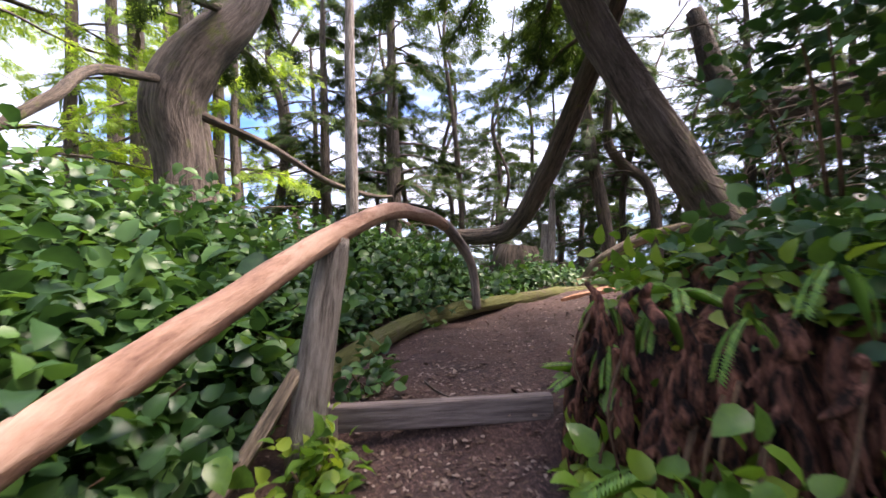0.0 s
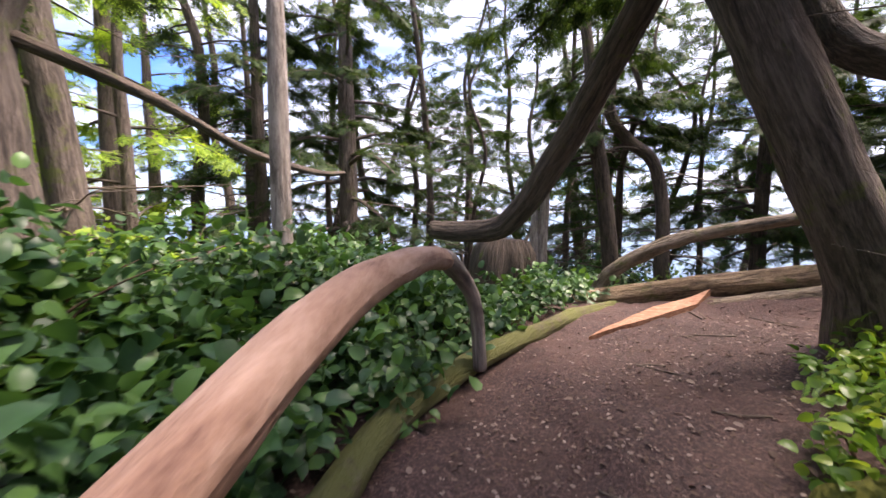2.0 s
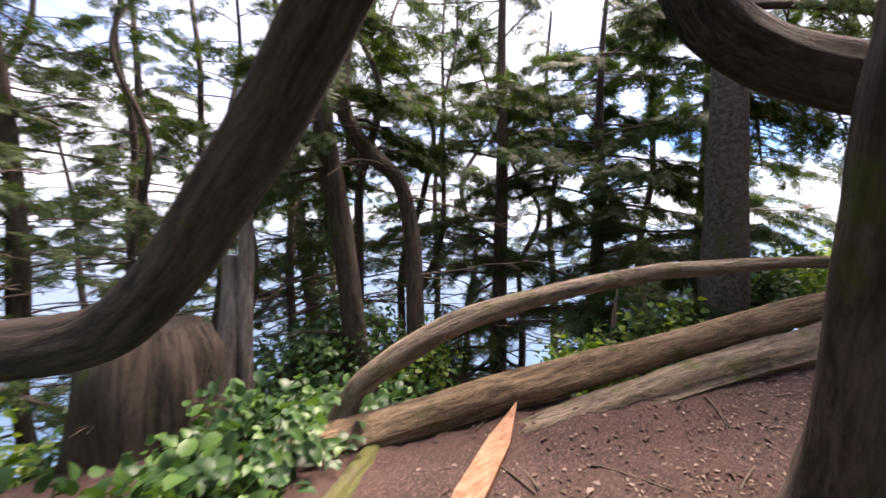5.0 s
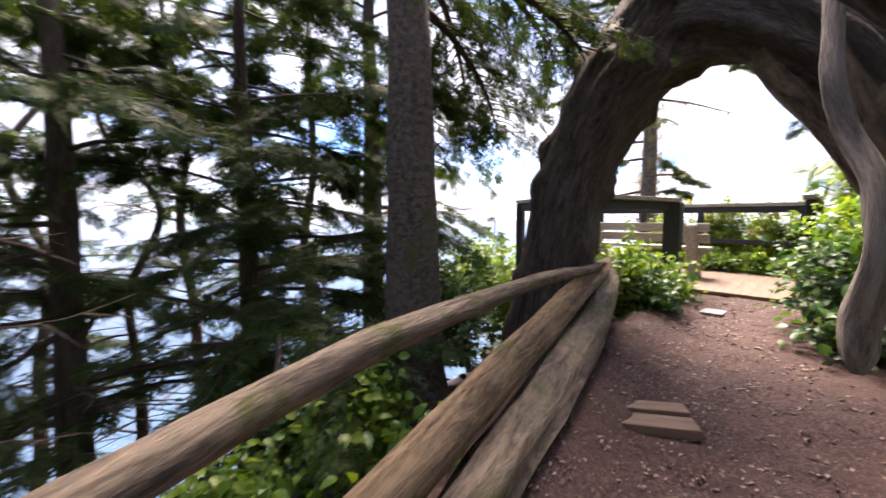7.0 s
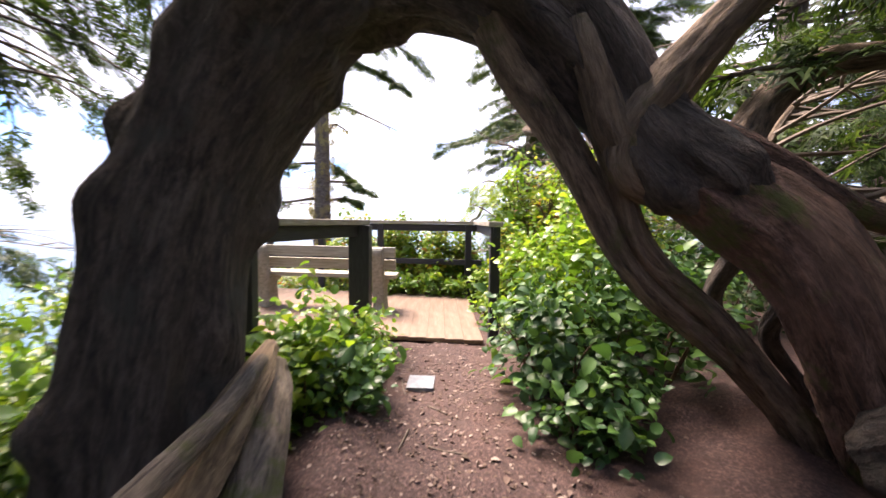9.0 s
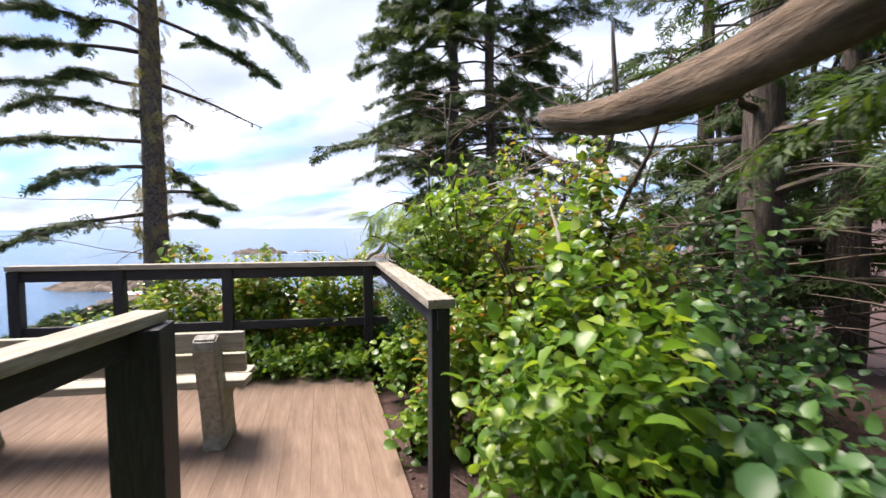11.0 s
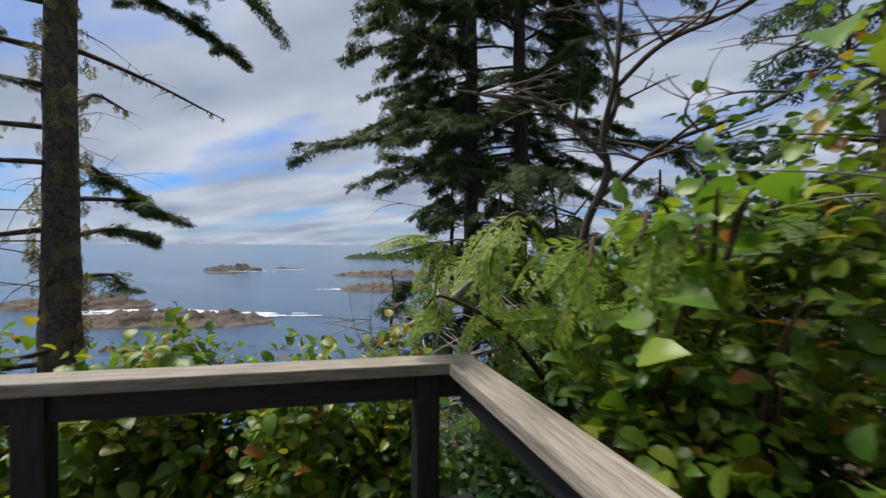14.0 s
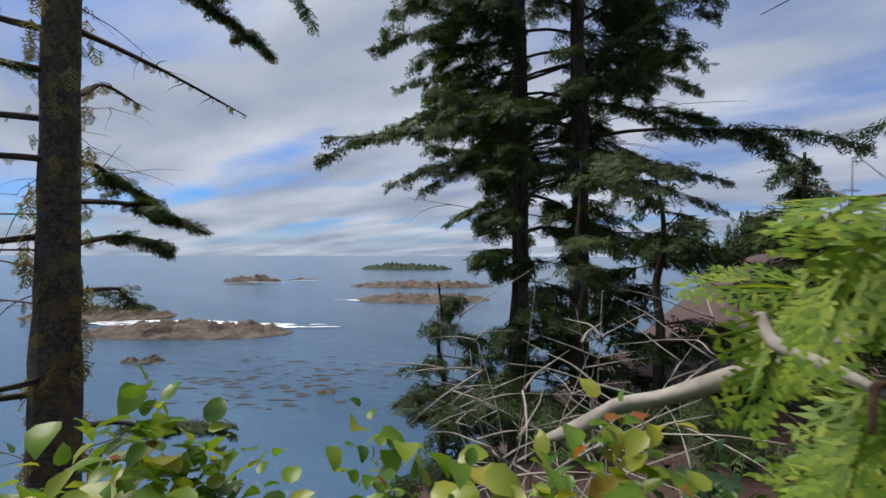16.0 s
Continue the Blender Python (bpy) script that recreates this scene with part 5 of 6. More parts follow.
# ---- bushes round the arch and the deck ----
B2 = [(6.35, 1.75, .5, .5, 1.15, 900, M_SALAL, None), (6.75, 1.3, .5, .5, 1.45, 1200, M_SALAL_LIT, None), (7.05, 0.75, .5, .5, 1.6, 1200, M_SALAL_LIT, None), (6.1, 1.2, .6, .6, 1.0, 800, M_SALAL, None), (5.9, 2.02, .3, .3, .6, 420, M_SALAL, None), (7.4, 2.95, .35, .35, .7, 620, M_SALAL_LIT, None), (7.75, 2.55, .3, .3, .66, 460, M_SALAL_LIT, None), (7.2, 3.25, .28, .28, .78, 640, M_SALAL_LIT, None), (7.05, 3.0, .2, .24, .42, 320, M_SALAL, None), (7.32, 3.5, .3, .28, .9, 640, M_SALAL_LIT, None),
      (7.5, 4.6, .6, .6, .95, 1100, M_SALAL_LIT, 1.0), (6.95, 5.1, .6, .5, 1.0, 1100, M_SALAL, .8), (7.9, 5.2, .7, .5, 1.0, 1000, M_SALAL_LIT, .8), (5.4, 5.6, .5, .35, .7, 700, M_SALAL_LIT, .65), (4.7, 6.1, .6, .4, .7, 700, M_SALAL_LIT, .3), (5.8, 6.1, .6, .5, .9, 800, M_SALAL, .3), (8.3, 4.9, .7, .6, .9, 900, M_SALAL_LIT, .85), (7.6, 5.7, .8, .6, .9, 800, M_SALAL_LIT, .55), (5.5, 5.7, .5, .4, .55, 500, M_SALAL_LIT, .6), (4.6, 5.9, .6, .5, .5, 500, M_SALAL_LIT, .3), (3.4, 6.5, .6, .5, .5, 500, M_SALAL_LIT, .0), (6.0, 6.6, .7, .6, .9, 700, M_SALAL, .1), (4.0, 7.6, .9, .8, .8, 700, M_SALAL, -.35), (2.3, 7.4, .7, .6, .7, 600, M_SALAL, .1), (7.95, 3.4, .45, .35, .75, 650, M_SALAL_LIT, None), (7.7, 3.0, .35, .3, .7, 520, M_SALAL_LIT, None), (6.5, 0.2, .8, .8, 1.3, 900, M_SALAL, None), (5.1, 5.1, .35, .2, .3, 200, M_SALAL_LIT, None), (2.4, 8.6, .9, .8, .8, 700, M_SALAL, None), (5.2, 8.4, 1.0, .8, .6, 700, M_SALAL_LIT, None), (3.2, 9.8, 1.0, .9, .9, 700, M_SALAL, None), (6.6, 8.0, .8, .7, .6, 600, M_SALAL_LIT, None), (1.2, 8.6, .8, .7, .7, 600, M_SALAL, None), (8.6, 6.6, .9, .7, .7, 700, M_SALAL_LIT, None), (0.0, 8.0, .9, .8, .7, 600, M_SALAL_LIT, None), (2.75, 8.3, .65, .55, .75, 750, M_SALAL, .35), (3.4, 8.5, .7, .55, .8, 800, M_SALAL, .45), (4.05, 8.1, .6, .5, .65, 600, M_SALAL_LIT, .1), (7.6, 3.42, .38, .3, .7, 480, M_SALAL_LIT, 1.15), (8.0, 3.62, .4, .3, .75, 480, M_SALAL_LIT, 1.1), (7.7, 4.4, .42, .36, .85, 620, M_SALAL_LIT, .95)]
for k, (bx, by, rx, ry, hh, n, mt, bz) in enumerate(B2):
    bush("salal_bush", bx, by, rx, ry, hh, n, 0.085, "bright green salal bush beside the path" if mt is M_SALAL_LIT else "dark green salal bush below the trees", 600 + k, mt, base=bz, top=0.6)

mound2 = thing("earth_mound", (4.2, 8.4, -0.6), "dark earth mound with roots below the slope", "mound")
part("mound", lumpy(4.3, 8.6, -1.4, 1.2, 1.0, 1.5, 2.7, 50, 14, 0.1), M_GROUND, mound2)
part("mound", lumpy(3.25, 8.5, -1.1, 1.05, 0.75, 1.75, 3.9, 50, 14, 0.14), M_GROUND, mound2)

# ---- viewing deck ----
P0, DU, DW, DECK_Z = Vector((7.6, 1.3, 0)), Vector((0.79, -0.61, 0)), Vector((0.72, 0.69, 0)), 1.30


def dk(u, v, z):
    return P0 + DU * u + DW * v + Vector((0, 0, z))


deck = thing("deck", (8.8, 1.3, DECK_Z), "worn brown timber viewing deck", "deck")
v = 0.0
while v < 3.55:
    u0 = -0.08 if v < 1.3 else -0.7
    timber("board", dk(u0, v + 0.095, DECK_Z - 0.02), dk(2.42, v + 0.095, DECK_Z - 0.02), 0.186, 0.04, M_DECK, deck, "", 0.004)
    v += 0.189
for u in (0.55, 1.4, 2.3):
    timber("joist", dk(u, 0.0, DECK_Z - 0.13), dk(u, 3.5, DECK_Z - 0.13), 0.06, 0.16, M_RAILDARK, deck)
for u, q in ((0.1, 0.05), (2.3, 0.05), (2.3, 1.8), (2.3, 3.4), (0.55, 3.3), (0.55, 1.2)):
    g = dk(u, q, 0)
    timber("pile", (g.x, g.y, min(z_at(g.x, g.y), 1.0) - 0.3), (g.x, g.y, DECK_Z - 0.2), 0.12, 0.12, M_RAILDARK, deck)

railing = thing("deck_railing", (9.5, -0.25, DECK_Z), "dark painted deck railing with weathered grey cap", "railing")
TOP = 2.46


def rail_run(a, b2, posts, cap_over=0.0, mid=True):
    """A stretch of railing: cap, dark beam, mid rail and posts."""
    a, b2 = Vector(a), Vector(b2)
    d = (b2 - a).normalized()
    timber("cap", a + Vector((0, 0, TOP - 0.025)) - d * cap_over, b2 + Vector((0, 0, TOP - 0.025)) + d * cap_over, 0.145, 0.05, M_RAILWOOD, railing, "weathered grey rail cap")
    timber("beam", a + Vector((0, 0, TOP - 0.108)), b2 + Vector((0, 0, TOP - 0.108)), 0.045, 0.11, M_RAILDARK, railing)
    if mid:
        timber("mid_rail", a + Vector((0, 0, 1.80)), b2 + Vector((0, 0, 1.80)), 0.04, 0.09, M_RAILDARK, railing)
    for f in posts:
        p = a.lerp(b2, f)
        timber("post", (p.x, p.y, DECK_Z - 0.15), (p.x, p.y, TOP - 0.054), 0.1, 0.1, M_RAILDARK, railing)


rail_run((7.558, 1.189, 0), (9.483, -0.361, 0), (0.03,), 0.0, False)
rail_run((9.491, -0.457, 0), (12.106, 2.093, 0), (0.06, 0.4555, 0.736, 0.989))
rail_run((8.45, 2.19, 0), (7.45, 3.50, 0), (1.0,), 0.04, False)
rail_run((7.42, 3.55, 0), (9.03, 4.13, 0), (0.5, 1.0), 0.03)
rail_run((9.10, 4.10, 0), (12.0, 2.25, 0), (0.5, 0.98))
timber("post", (8.42, 2.22, DECK_Z - 0.2), (8.42, 2.22, TOP - 0.055), 0.2, 0.2, M_RAILDARK, railing, "stout dark gate post")

bench = thing("bench", (9.6, 2.0, DECK_Z), "concrete-ended bench with grey plank seat facing the sea", "bench")


def bench_end(v0):
    # an upright with a rounded top, and a seat bracket
    bm = bmesh.new()
    prof = [(0.0, 0.0), (0.34, 0.0), (0.30, 0.10), (0.27, 0.30), (0.44, 0.36), (0.44, 0.42), (0.12, 0.42), (0.02, 0.78), (-0.04, 0.83), (-0.11, 0.80), (-0.12, 0.74), (-0.02, 0.36), (0.02, 0.10)]
    face = bm.faces.new([bm.verts.new((px, 0, pz)) for px, pz in prof])
    ext = bmesh.ops.extrude_face_region(bm, geom=[face])
    bmesh.ops.translate(bm, verts=[e for e in ext["geom"] if isinstance(e, bmesh.types.BMVert)], vec=(0, 0.14, 0))
    bmesh.ops.recalc_face_normals(bm, faces=bm.faces[:])
    bmesh.ops.bevel(bm, geom=bm.edges[:], offset=0.012, segments=2, affect="EDGES")
    ob = part("end_support", bm, M_CONCRETE, bench, "rough concrete support")
    m = Matrix((DU, DW, Vector((0, 0, 1)))).transposed().to_4x4()
    m.translation = dk(0.92, v0, DECK_Z)
    ob.matrix_parent_inverse = bench.matrix_basis.inverted()
    ob.matrix_basis = m


bench_end(1.15)
bench_end(2.7)
for du, z in ((1.06, 0.445), (1.24, 0.445)):
    timber("seat_plank", dk(du, 1.0, DECK_Z + z), dk(du, 2.98, DECK_Z + z), 0.165, 0.05, M_PLANKTOP, bench)
for du, z in ((0.985, 0.60), (0.935, 0.76)):
    timber("back_plank", dk(du, 1.0, DECK_Z + z), dk(du, 2.98, DECK_Z + z), 0.05, 0.13, M_PLANKTOP, bench)

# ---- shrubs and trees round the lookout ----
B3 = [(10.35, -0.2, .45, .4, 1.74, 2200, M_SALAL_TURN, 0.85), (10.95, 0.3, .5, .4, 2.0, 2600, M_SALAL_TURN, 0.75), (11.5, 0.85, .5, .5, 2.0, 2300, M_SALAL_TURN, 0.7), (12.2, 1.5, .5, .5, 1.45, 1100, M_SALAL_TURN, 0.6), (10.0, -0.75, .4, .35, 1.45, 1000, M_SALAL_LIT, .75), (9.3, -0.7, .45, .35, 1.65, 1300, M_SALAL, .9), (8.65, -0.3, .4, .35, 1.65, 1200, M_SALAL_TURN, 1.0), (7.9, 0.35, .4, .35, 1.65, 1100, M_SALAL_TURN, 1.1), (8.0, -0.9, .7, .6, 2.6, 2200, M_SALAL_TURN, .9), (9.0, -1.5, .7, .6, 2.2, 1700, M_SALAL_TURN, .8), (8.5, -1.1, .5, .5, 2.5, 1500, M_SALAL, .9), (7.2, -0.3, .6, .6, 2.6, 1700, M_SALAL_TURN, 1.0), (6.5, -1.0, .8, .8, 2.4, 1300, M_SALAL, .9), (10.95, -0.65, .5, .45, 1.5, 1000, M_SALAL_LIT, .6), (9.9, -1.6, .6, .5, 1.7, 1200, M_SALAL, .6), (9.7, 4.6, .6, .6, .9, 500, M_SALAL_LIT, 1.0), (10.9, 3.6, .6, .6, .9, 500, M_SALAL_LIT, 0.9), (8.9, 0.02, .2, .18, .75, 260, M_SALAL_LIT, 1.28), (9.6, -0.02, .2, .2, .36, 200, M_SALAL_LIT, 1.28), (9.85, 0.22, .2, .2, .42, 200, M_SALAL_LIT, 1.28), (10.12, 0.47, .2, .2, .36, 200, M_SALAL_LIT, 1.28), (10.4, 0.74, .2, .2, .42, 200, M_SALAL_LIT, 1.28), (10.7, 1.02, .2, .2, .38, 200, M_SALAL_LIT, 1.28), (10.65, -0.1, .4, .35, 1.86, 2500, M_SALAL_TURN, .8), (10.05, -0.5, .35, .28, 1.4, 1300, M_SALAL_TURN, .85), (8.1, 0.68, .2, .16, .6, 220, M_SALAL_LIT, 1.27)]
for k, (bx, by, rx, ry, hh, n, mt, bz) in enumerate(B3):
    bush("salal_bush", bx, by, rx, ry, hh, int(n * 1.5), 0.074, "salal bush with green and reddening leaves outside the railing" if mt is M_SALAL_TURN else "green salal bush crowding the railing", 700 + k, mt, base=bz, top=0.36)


def cedar_bough(name, lines, fronds, size, seed, mat, label, way):
    """A young cedar's boughs with flat hanging fronds."""
    rng = np.random.RandomState(seed)
    t = thing(name, lines[0][0][:3], label, "tree", "young cedars")
    for rows in lines:
        part("bough", tubes_mesh("bough", [rows], 7, 6, 0.08, 0, 0, seed), M_STEM, t)
    O, D, U = [], [], []
    for k in range(fronds):
        rows = lines[k % len(lines)]
        R = smooth_line(rows, 8)
        i = rng.randint(len(R) // 4, len(R) - 1)
        T = unit((R[i + 1] - R[i])[:3])
        O.append(R[i][:3] + rng.normal(0, 0.03, 3))
        D.append(T * rng.uniform(0.2, 0.9) + np.array(way) * rng.uniform(0.3, 1.0) + rng.normal(0, 0.55, 3) + np.array([0, 0, -0.2]))
        U.append(np.array([0.0, 0.2, 1.0]) + rng.normal(0, 0.4, 3))
    O, D, U = np.array(O), np.array(D), np.array(U)
    S = size * rng.uniform(0.6, 1.2, fronds)
    h = fronds // 2
    me = mesh_of("fronds", *joined([scatter(CEDAR[0], O[:h], D[:h], U[:h], S[:h]), scatter(CEDAR[1], O[h:], D[h:], U[h:], S[h:])]))
    tagged(part("fronds", me, mat, t, "flat scaly cedar fronds"), kind="stuff")
    return t


cedar_bough("young_cedar", [[(9.2, -1.5, 1.2, .035), (9.15, -1.2, 2.4, .028), (9.0, -0.7, 2.9, .016), (8.93, -0.22, 2.98, .008), (8.9, -0.05, 2.9, .004)],
    [(9.15, -1.25, 2.2, .02), (8.9, -0.7, 2.85, .015), (8.78, -0.2, 3.05, .01), (8.76, 0.0, 2.98, .004)],
    [(9.2, -1.2, 2.3, .02), (9.25, -0.8, 2.9, .014), (9.25, -0.4, 3.08, .01), (9.24, -0.1, 3.0, .004)],
    [(9.2, -1.2, 2.3, .016), (9.45, -0.85, 2.85, .009), (9.58, -0.5, 2.98, .005), (9.62, -0.28, 2.92, .003)],
    [(9.2, -1.2, 2.1, .016), (9.5, -0.95, 2.7, .009), (9.66, -0.7, 2.88, .006), (9.72, -0.52, 2.84, .003)],
    [(9.2, -1.2, 2.0, .02), (9.1, -0.8, 2.55, .014), (9.05, -0.4, 2.72, .008), (9.02, -0.2, 2.68, .004)],
    [(9.2, -1.2, 1.9, .02), (9.45, -0.75, 2.5, .014), (9.62, -0.42, 2.72, .008), (9.66, -0.3, 2.68, .004)]], 54, 0.27, 21, M_CEDAR, "bright young cedar with hanging fronds behind the railing", (0.15, 0.45, -0.35))
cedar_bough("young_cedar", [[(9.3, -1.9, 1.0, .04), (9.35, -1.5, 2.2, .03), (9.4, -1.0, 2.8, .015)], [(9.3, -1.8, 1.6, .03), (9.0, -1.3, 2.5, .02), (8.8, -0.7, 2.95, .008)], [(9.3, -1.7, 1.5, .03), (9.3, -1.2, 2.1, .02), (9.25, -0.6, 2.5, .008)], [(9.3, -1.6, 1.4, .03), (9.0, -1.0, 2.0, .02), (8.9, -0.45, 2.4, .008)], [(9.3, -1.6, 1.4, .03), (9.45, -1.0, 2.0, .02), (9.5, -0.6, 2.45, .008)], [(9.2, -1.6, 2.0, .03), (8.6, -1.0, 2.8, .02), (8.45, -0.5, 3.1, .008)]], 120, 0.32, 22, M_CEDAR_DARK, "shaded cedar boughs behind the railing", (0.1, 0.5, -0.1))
log("bleached_limb", [(9.6, -0.62, 2.78, .014), (9.70, -0.66, 2.70, .019), (9.81, -0.72, 2.63, .022), (9.96, -0.79, 2.535, .024), (10.08, -0.79, 2.49, .024), (10.13, -0.79, 2.455, .022), (10.22, -0.79, 2.385, .019), (10.31, -0.79, 2.33, .011)], M_TWIG_PALE, "bleached grey limb among the leaves", 91, 12, 0.12, 0.1, "branch", "limbs")


log("bleached_limb", [(7.0, 0.55, 1.7, .018), (7.05, 0.52, 2.2, .017), (7.16, 0.56, 2.5, .015), (7.2, 0.50, 2.75, .012), (7.3, 0.40, 2.95, .007)], M_TWIG_PALE, "bleached crooked stem beside the rail end", 92, 12, 0.14, 0.1, "branch", "limbs")


def dead_shrub(x, y, z, h, spread, n, seed, mat, label):
    rng = np.random.RandomState(seed)
    t = thing("dead_shrub", (x, y, z), label, "shrub", "dead shrubs")
    for k in range(n):
        az = rng.rand() * 6.283
        rows = [(x, y, z, 0.014)]
        for i in range(1, 6):
            f = i / 5
            rows.append((x + math.cos(az) * spread * f ** 0.7 + rng.normal(0, 0.11), y + math.sin(az) * spread * f ** 0.7 + rng.normal(0, 0.11), z + h * f ** 1.3 * rng.uniform(0.8, 1.05), 0.009 * (1 - 0.85 * f)))
        lines = [rows]
        R = smooth_line(rows, 4)
        for q in range(12):
            c = R[rng.randint(6, len(R) - 1)]
            lines.append(branch_line(c[:3], rng.rand() * 6.283, h * rng.uniform(0.12, 0.3), rng.uniform(-0.1, 0.7), 0.1, 0.006, rng, 3))
        part("stem", tubes_mesh("stem", lines, 5, 3, 0.08, 0, 0, seed + k), mat, t)
    return t


log("bleached_limb", [(9.77, -0.56, 2.80, .010), (9.75, -0.52, 2.755, .012), (9.70, -0.46, 2.74, .011), (9.63, -0.38, 2.715, .008), (9.56, -0.3, 2.66, .004)], M_TWIG_PALE, "thin bleached branch among cedar fronds", 96, 10, 0.12, 0.1, "branch", "limbs")


def bare_tree(rows, forks, seed, label):
    """A leafless tree: a crooked stem, forks and many fine twigs."""
    rng = np.random.RandomState(seed)
    t = thing("bare_tree", rows[0][:3], label, "tree", "bare trees")
    part("trunk", tubes_mesh("trunk", [rows], 12, 7, 0.08, 0.06, 0, seed), M_BARK, t)
    for fk in forks:
        part("branch", tubes_mesh("branch", [fk], 7, 6, 0.08, 0, 0, seed), M_BARK, t)
        R = smooth_line(fk, 6)
        for k in range(13):
            c = R[rng.randint(3, len(R))]
            az = rng.rand() * 6.283
            ln = rng.uniform(0.25, 0.6)
            tw = branch_line(c[:3], az, ln, rng.uniform(0.1, 0.8), 0.2, 0.008, rng, 4)
            m = smooth_line(tw, 4)[8]
            part("twig", tubes_mesh("twig", [tw] + [branch_line(m[:3], az + q, ln * 0.5, 0.4, 0.1, 0.004, rng, 3) for q in (-0.7, 0.6)], 4, 3, 0.05, 0, 0, seed + k), M_TWIG, t, "fine bare twig")
    return t


bare_tree([(9.35, -1.6, 1.0, .045), (9.25, -1.25, 2.5, .026), (9.18, -1.06, 3.0, .021), (9.06, -1.03, 3.3, .019), (9.07, -0.98, 3.5, .016), (9.0, -0.9, 3.75, .013), (8.98, -0.95, 4.3, .007)],
          [[(9.06, -1.02, 3.38, .017), (9.2, -0.95, 3.55, .014), (9.34, -0.9, 3.68, .016), (9.58, -0.84, 3.74, .012), (9.9, -0.85, 3.85, .005)], [(9.06, -0.98, 3.5, .014), (9.0, -0.95, 3.7, .012), (9.1, -1.0, 4.1, .009), (9.2, -1.1, 4.5, .006)], [(9.0, -0.92, 3.7, .013), (8.8, -0.9, 3.85, .011), (8.5, -0.95, 3.95, .008), (8.2, -1.1, 4.2, .005)], [(9.1, -1.05, 3.2, .014), (8.8, -1.1, 3.45, .012), (8.4, -1.2, 3.6, .01), (8.0, -1.3, 3.9, .005)]], 36, "crooked leafless tree behind the railing")
bare_tree([(7.3, -0.5, 1.1, .05), (7.2, -0.45, 2.4, .042), (7.25, -0.4, 3.1, .036), (7.15, -0.5, 3.7, .028), (7.2, -0.6, 4.4, .012)],
          [[(7.23, -0.42, 2.9, .024), (7.5, -0.5, 3.3, .018), (7.8, -0.7, 3.5, .012), (8.1, -0.9, 3.9, .005)], [(7.2, -0.43, 2.6, .022), (7.0, -0.2, 3.0, .018), (6.8, -0.1, 3.4, .012), (6.7, 0.0, 3.9, .005)], [(7.2, -0.45, 3.4, .022), (7.4, -0.4, 3.7, .016), (7.7, -0.4, 3.9, .01), (8.0, -0.3, 4.3, .004)]], 37, "tangled leafless tree beside the deck")

dead_shrub(8.1, -1.0, 1.2, 2.3, 0.8, 12, 31, M_TWIG_PALE, "bare pale twiggy shrub among the leaves")
dead_shrub(7.3, -0.6, 1.2, 2.3, 0.9, 12, 32, M_TWIG, "bare brown twiggy shrub among the leaves")
dead_shrub(10.6, -1.9, 0.8, 1.9, 0.8, 14, 33, M_TWIG_PALE, "bleached leafless shrub on the slope")
dead_shrub(2.6, 2.6, 1.0, 2.3, 0.9, 14, 35, M_TWIG, "bare dark twiggy shrub on the root bank")
dead_shrub(8.9, -1.5, 1.2, 2.0, 0.7, 9, 34, M_TWIG, "bare twiggy shrub behind the railing")

for k, (bx, by, bz, rx, hh, n, ls) in enumerate([(8.02, 0.3, 2.85, .22, .42, 66, .085), (7.85, 0.1, 2.6, .3, .7, 110, .085), (8.2, 0.2, 3.15, .18, .22, 36, .09), (7.5, 0.2, 2.3, .35, .9, 150, .085), (8.3, -0.05, 2.2, .28, .45, 90, .085), (8.75, -0.35, 2.2, .25, .4, 80, .085), (8.8, -0.5, 2.4, .34, .85, 430, .08), (8.5, -0.55, 2.3, .36, 1.1, 480, .08), (8.62, -0.15, 2.95, .16, .36, 50, .095)]):
    bush("salal_bush", bx, by, rx, rx, hh, n, ls, "large-leaved salal sprays leaning over the rail", 760 + k, M_SALAL_TURN if k % 2 else M_SALAL_LIT, base=bz, top=0.8, stems=5)

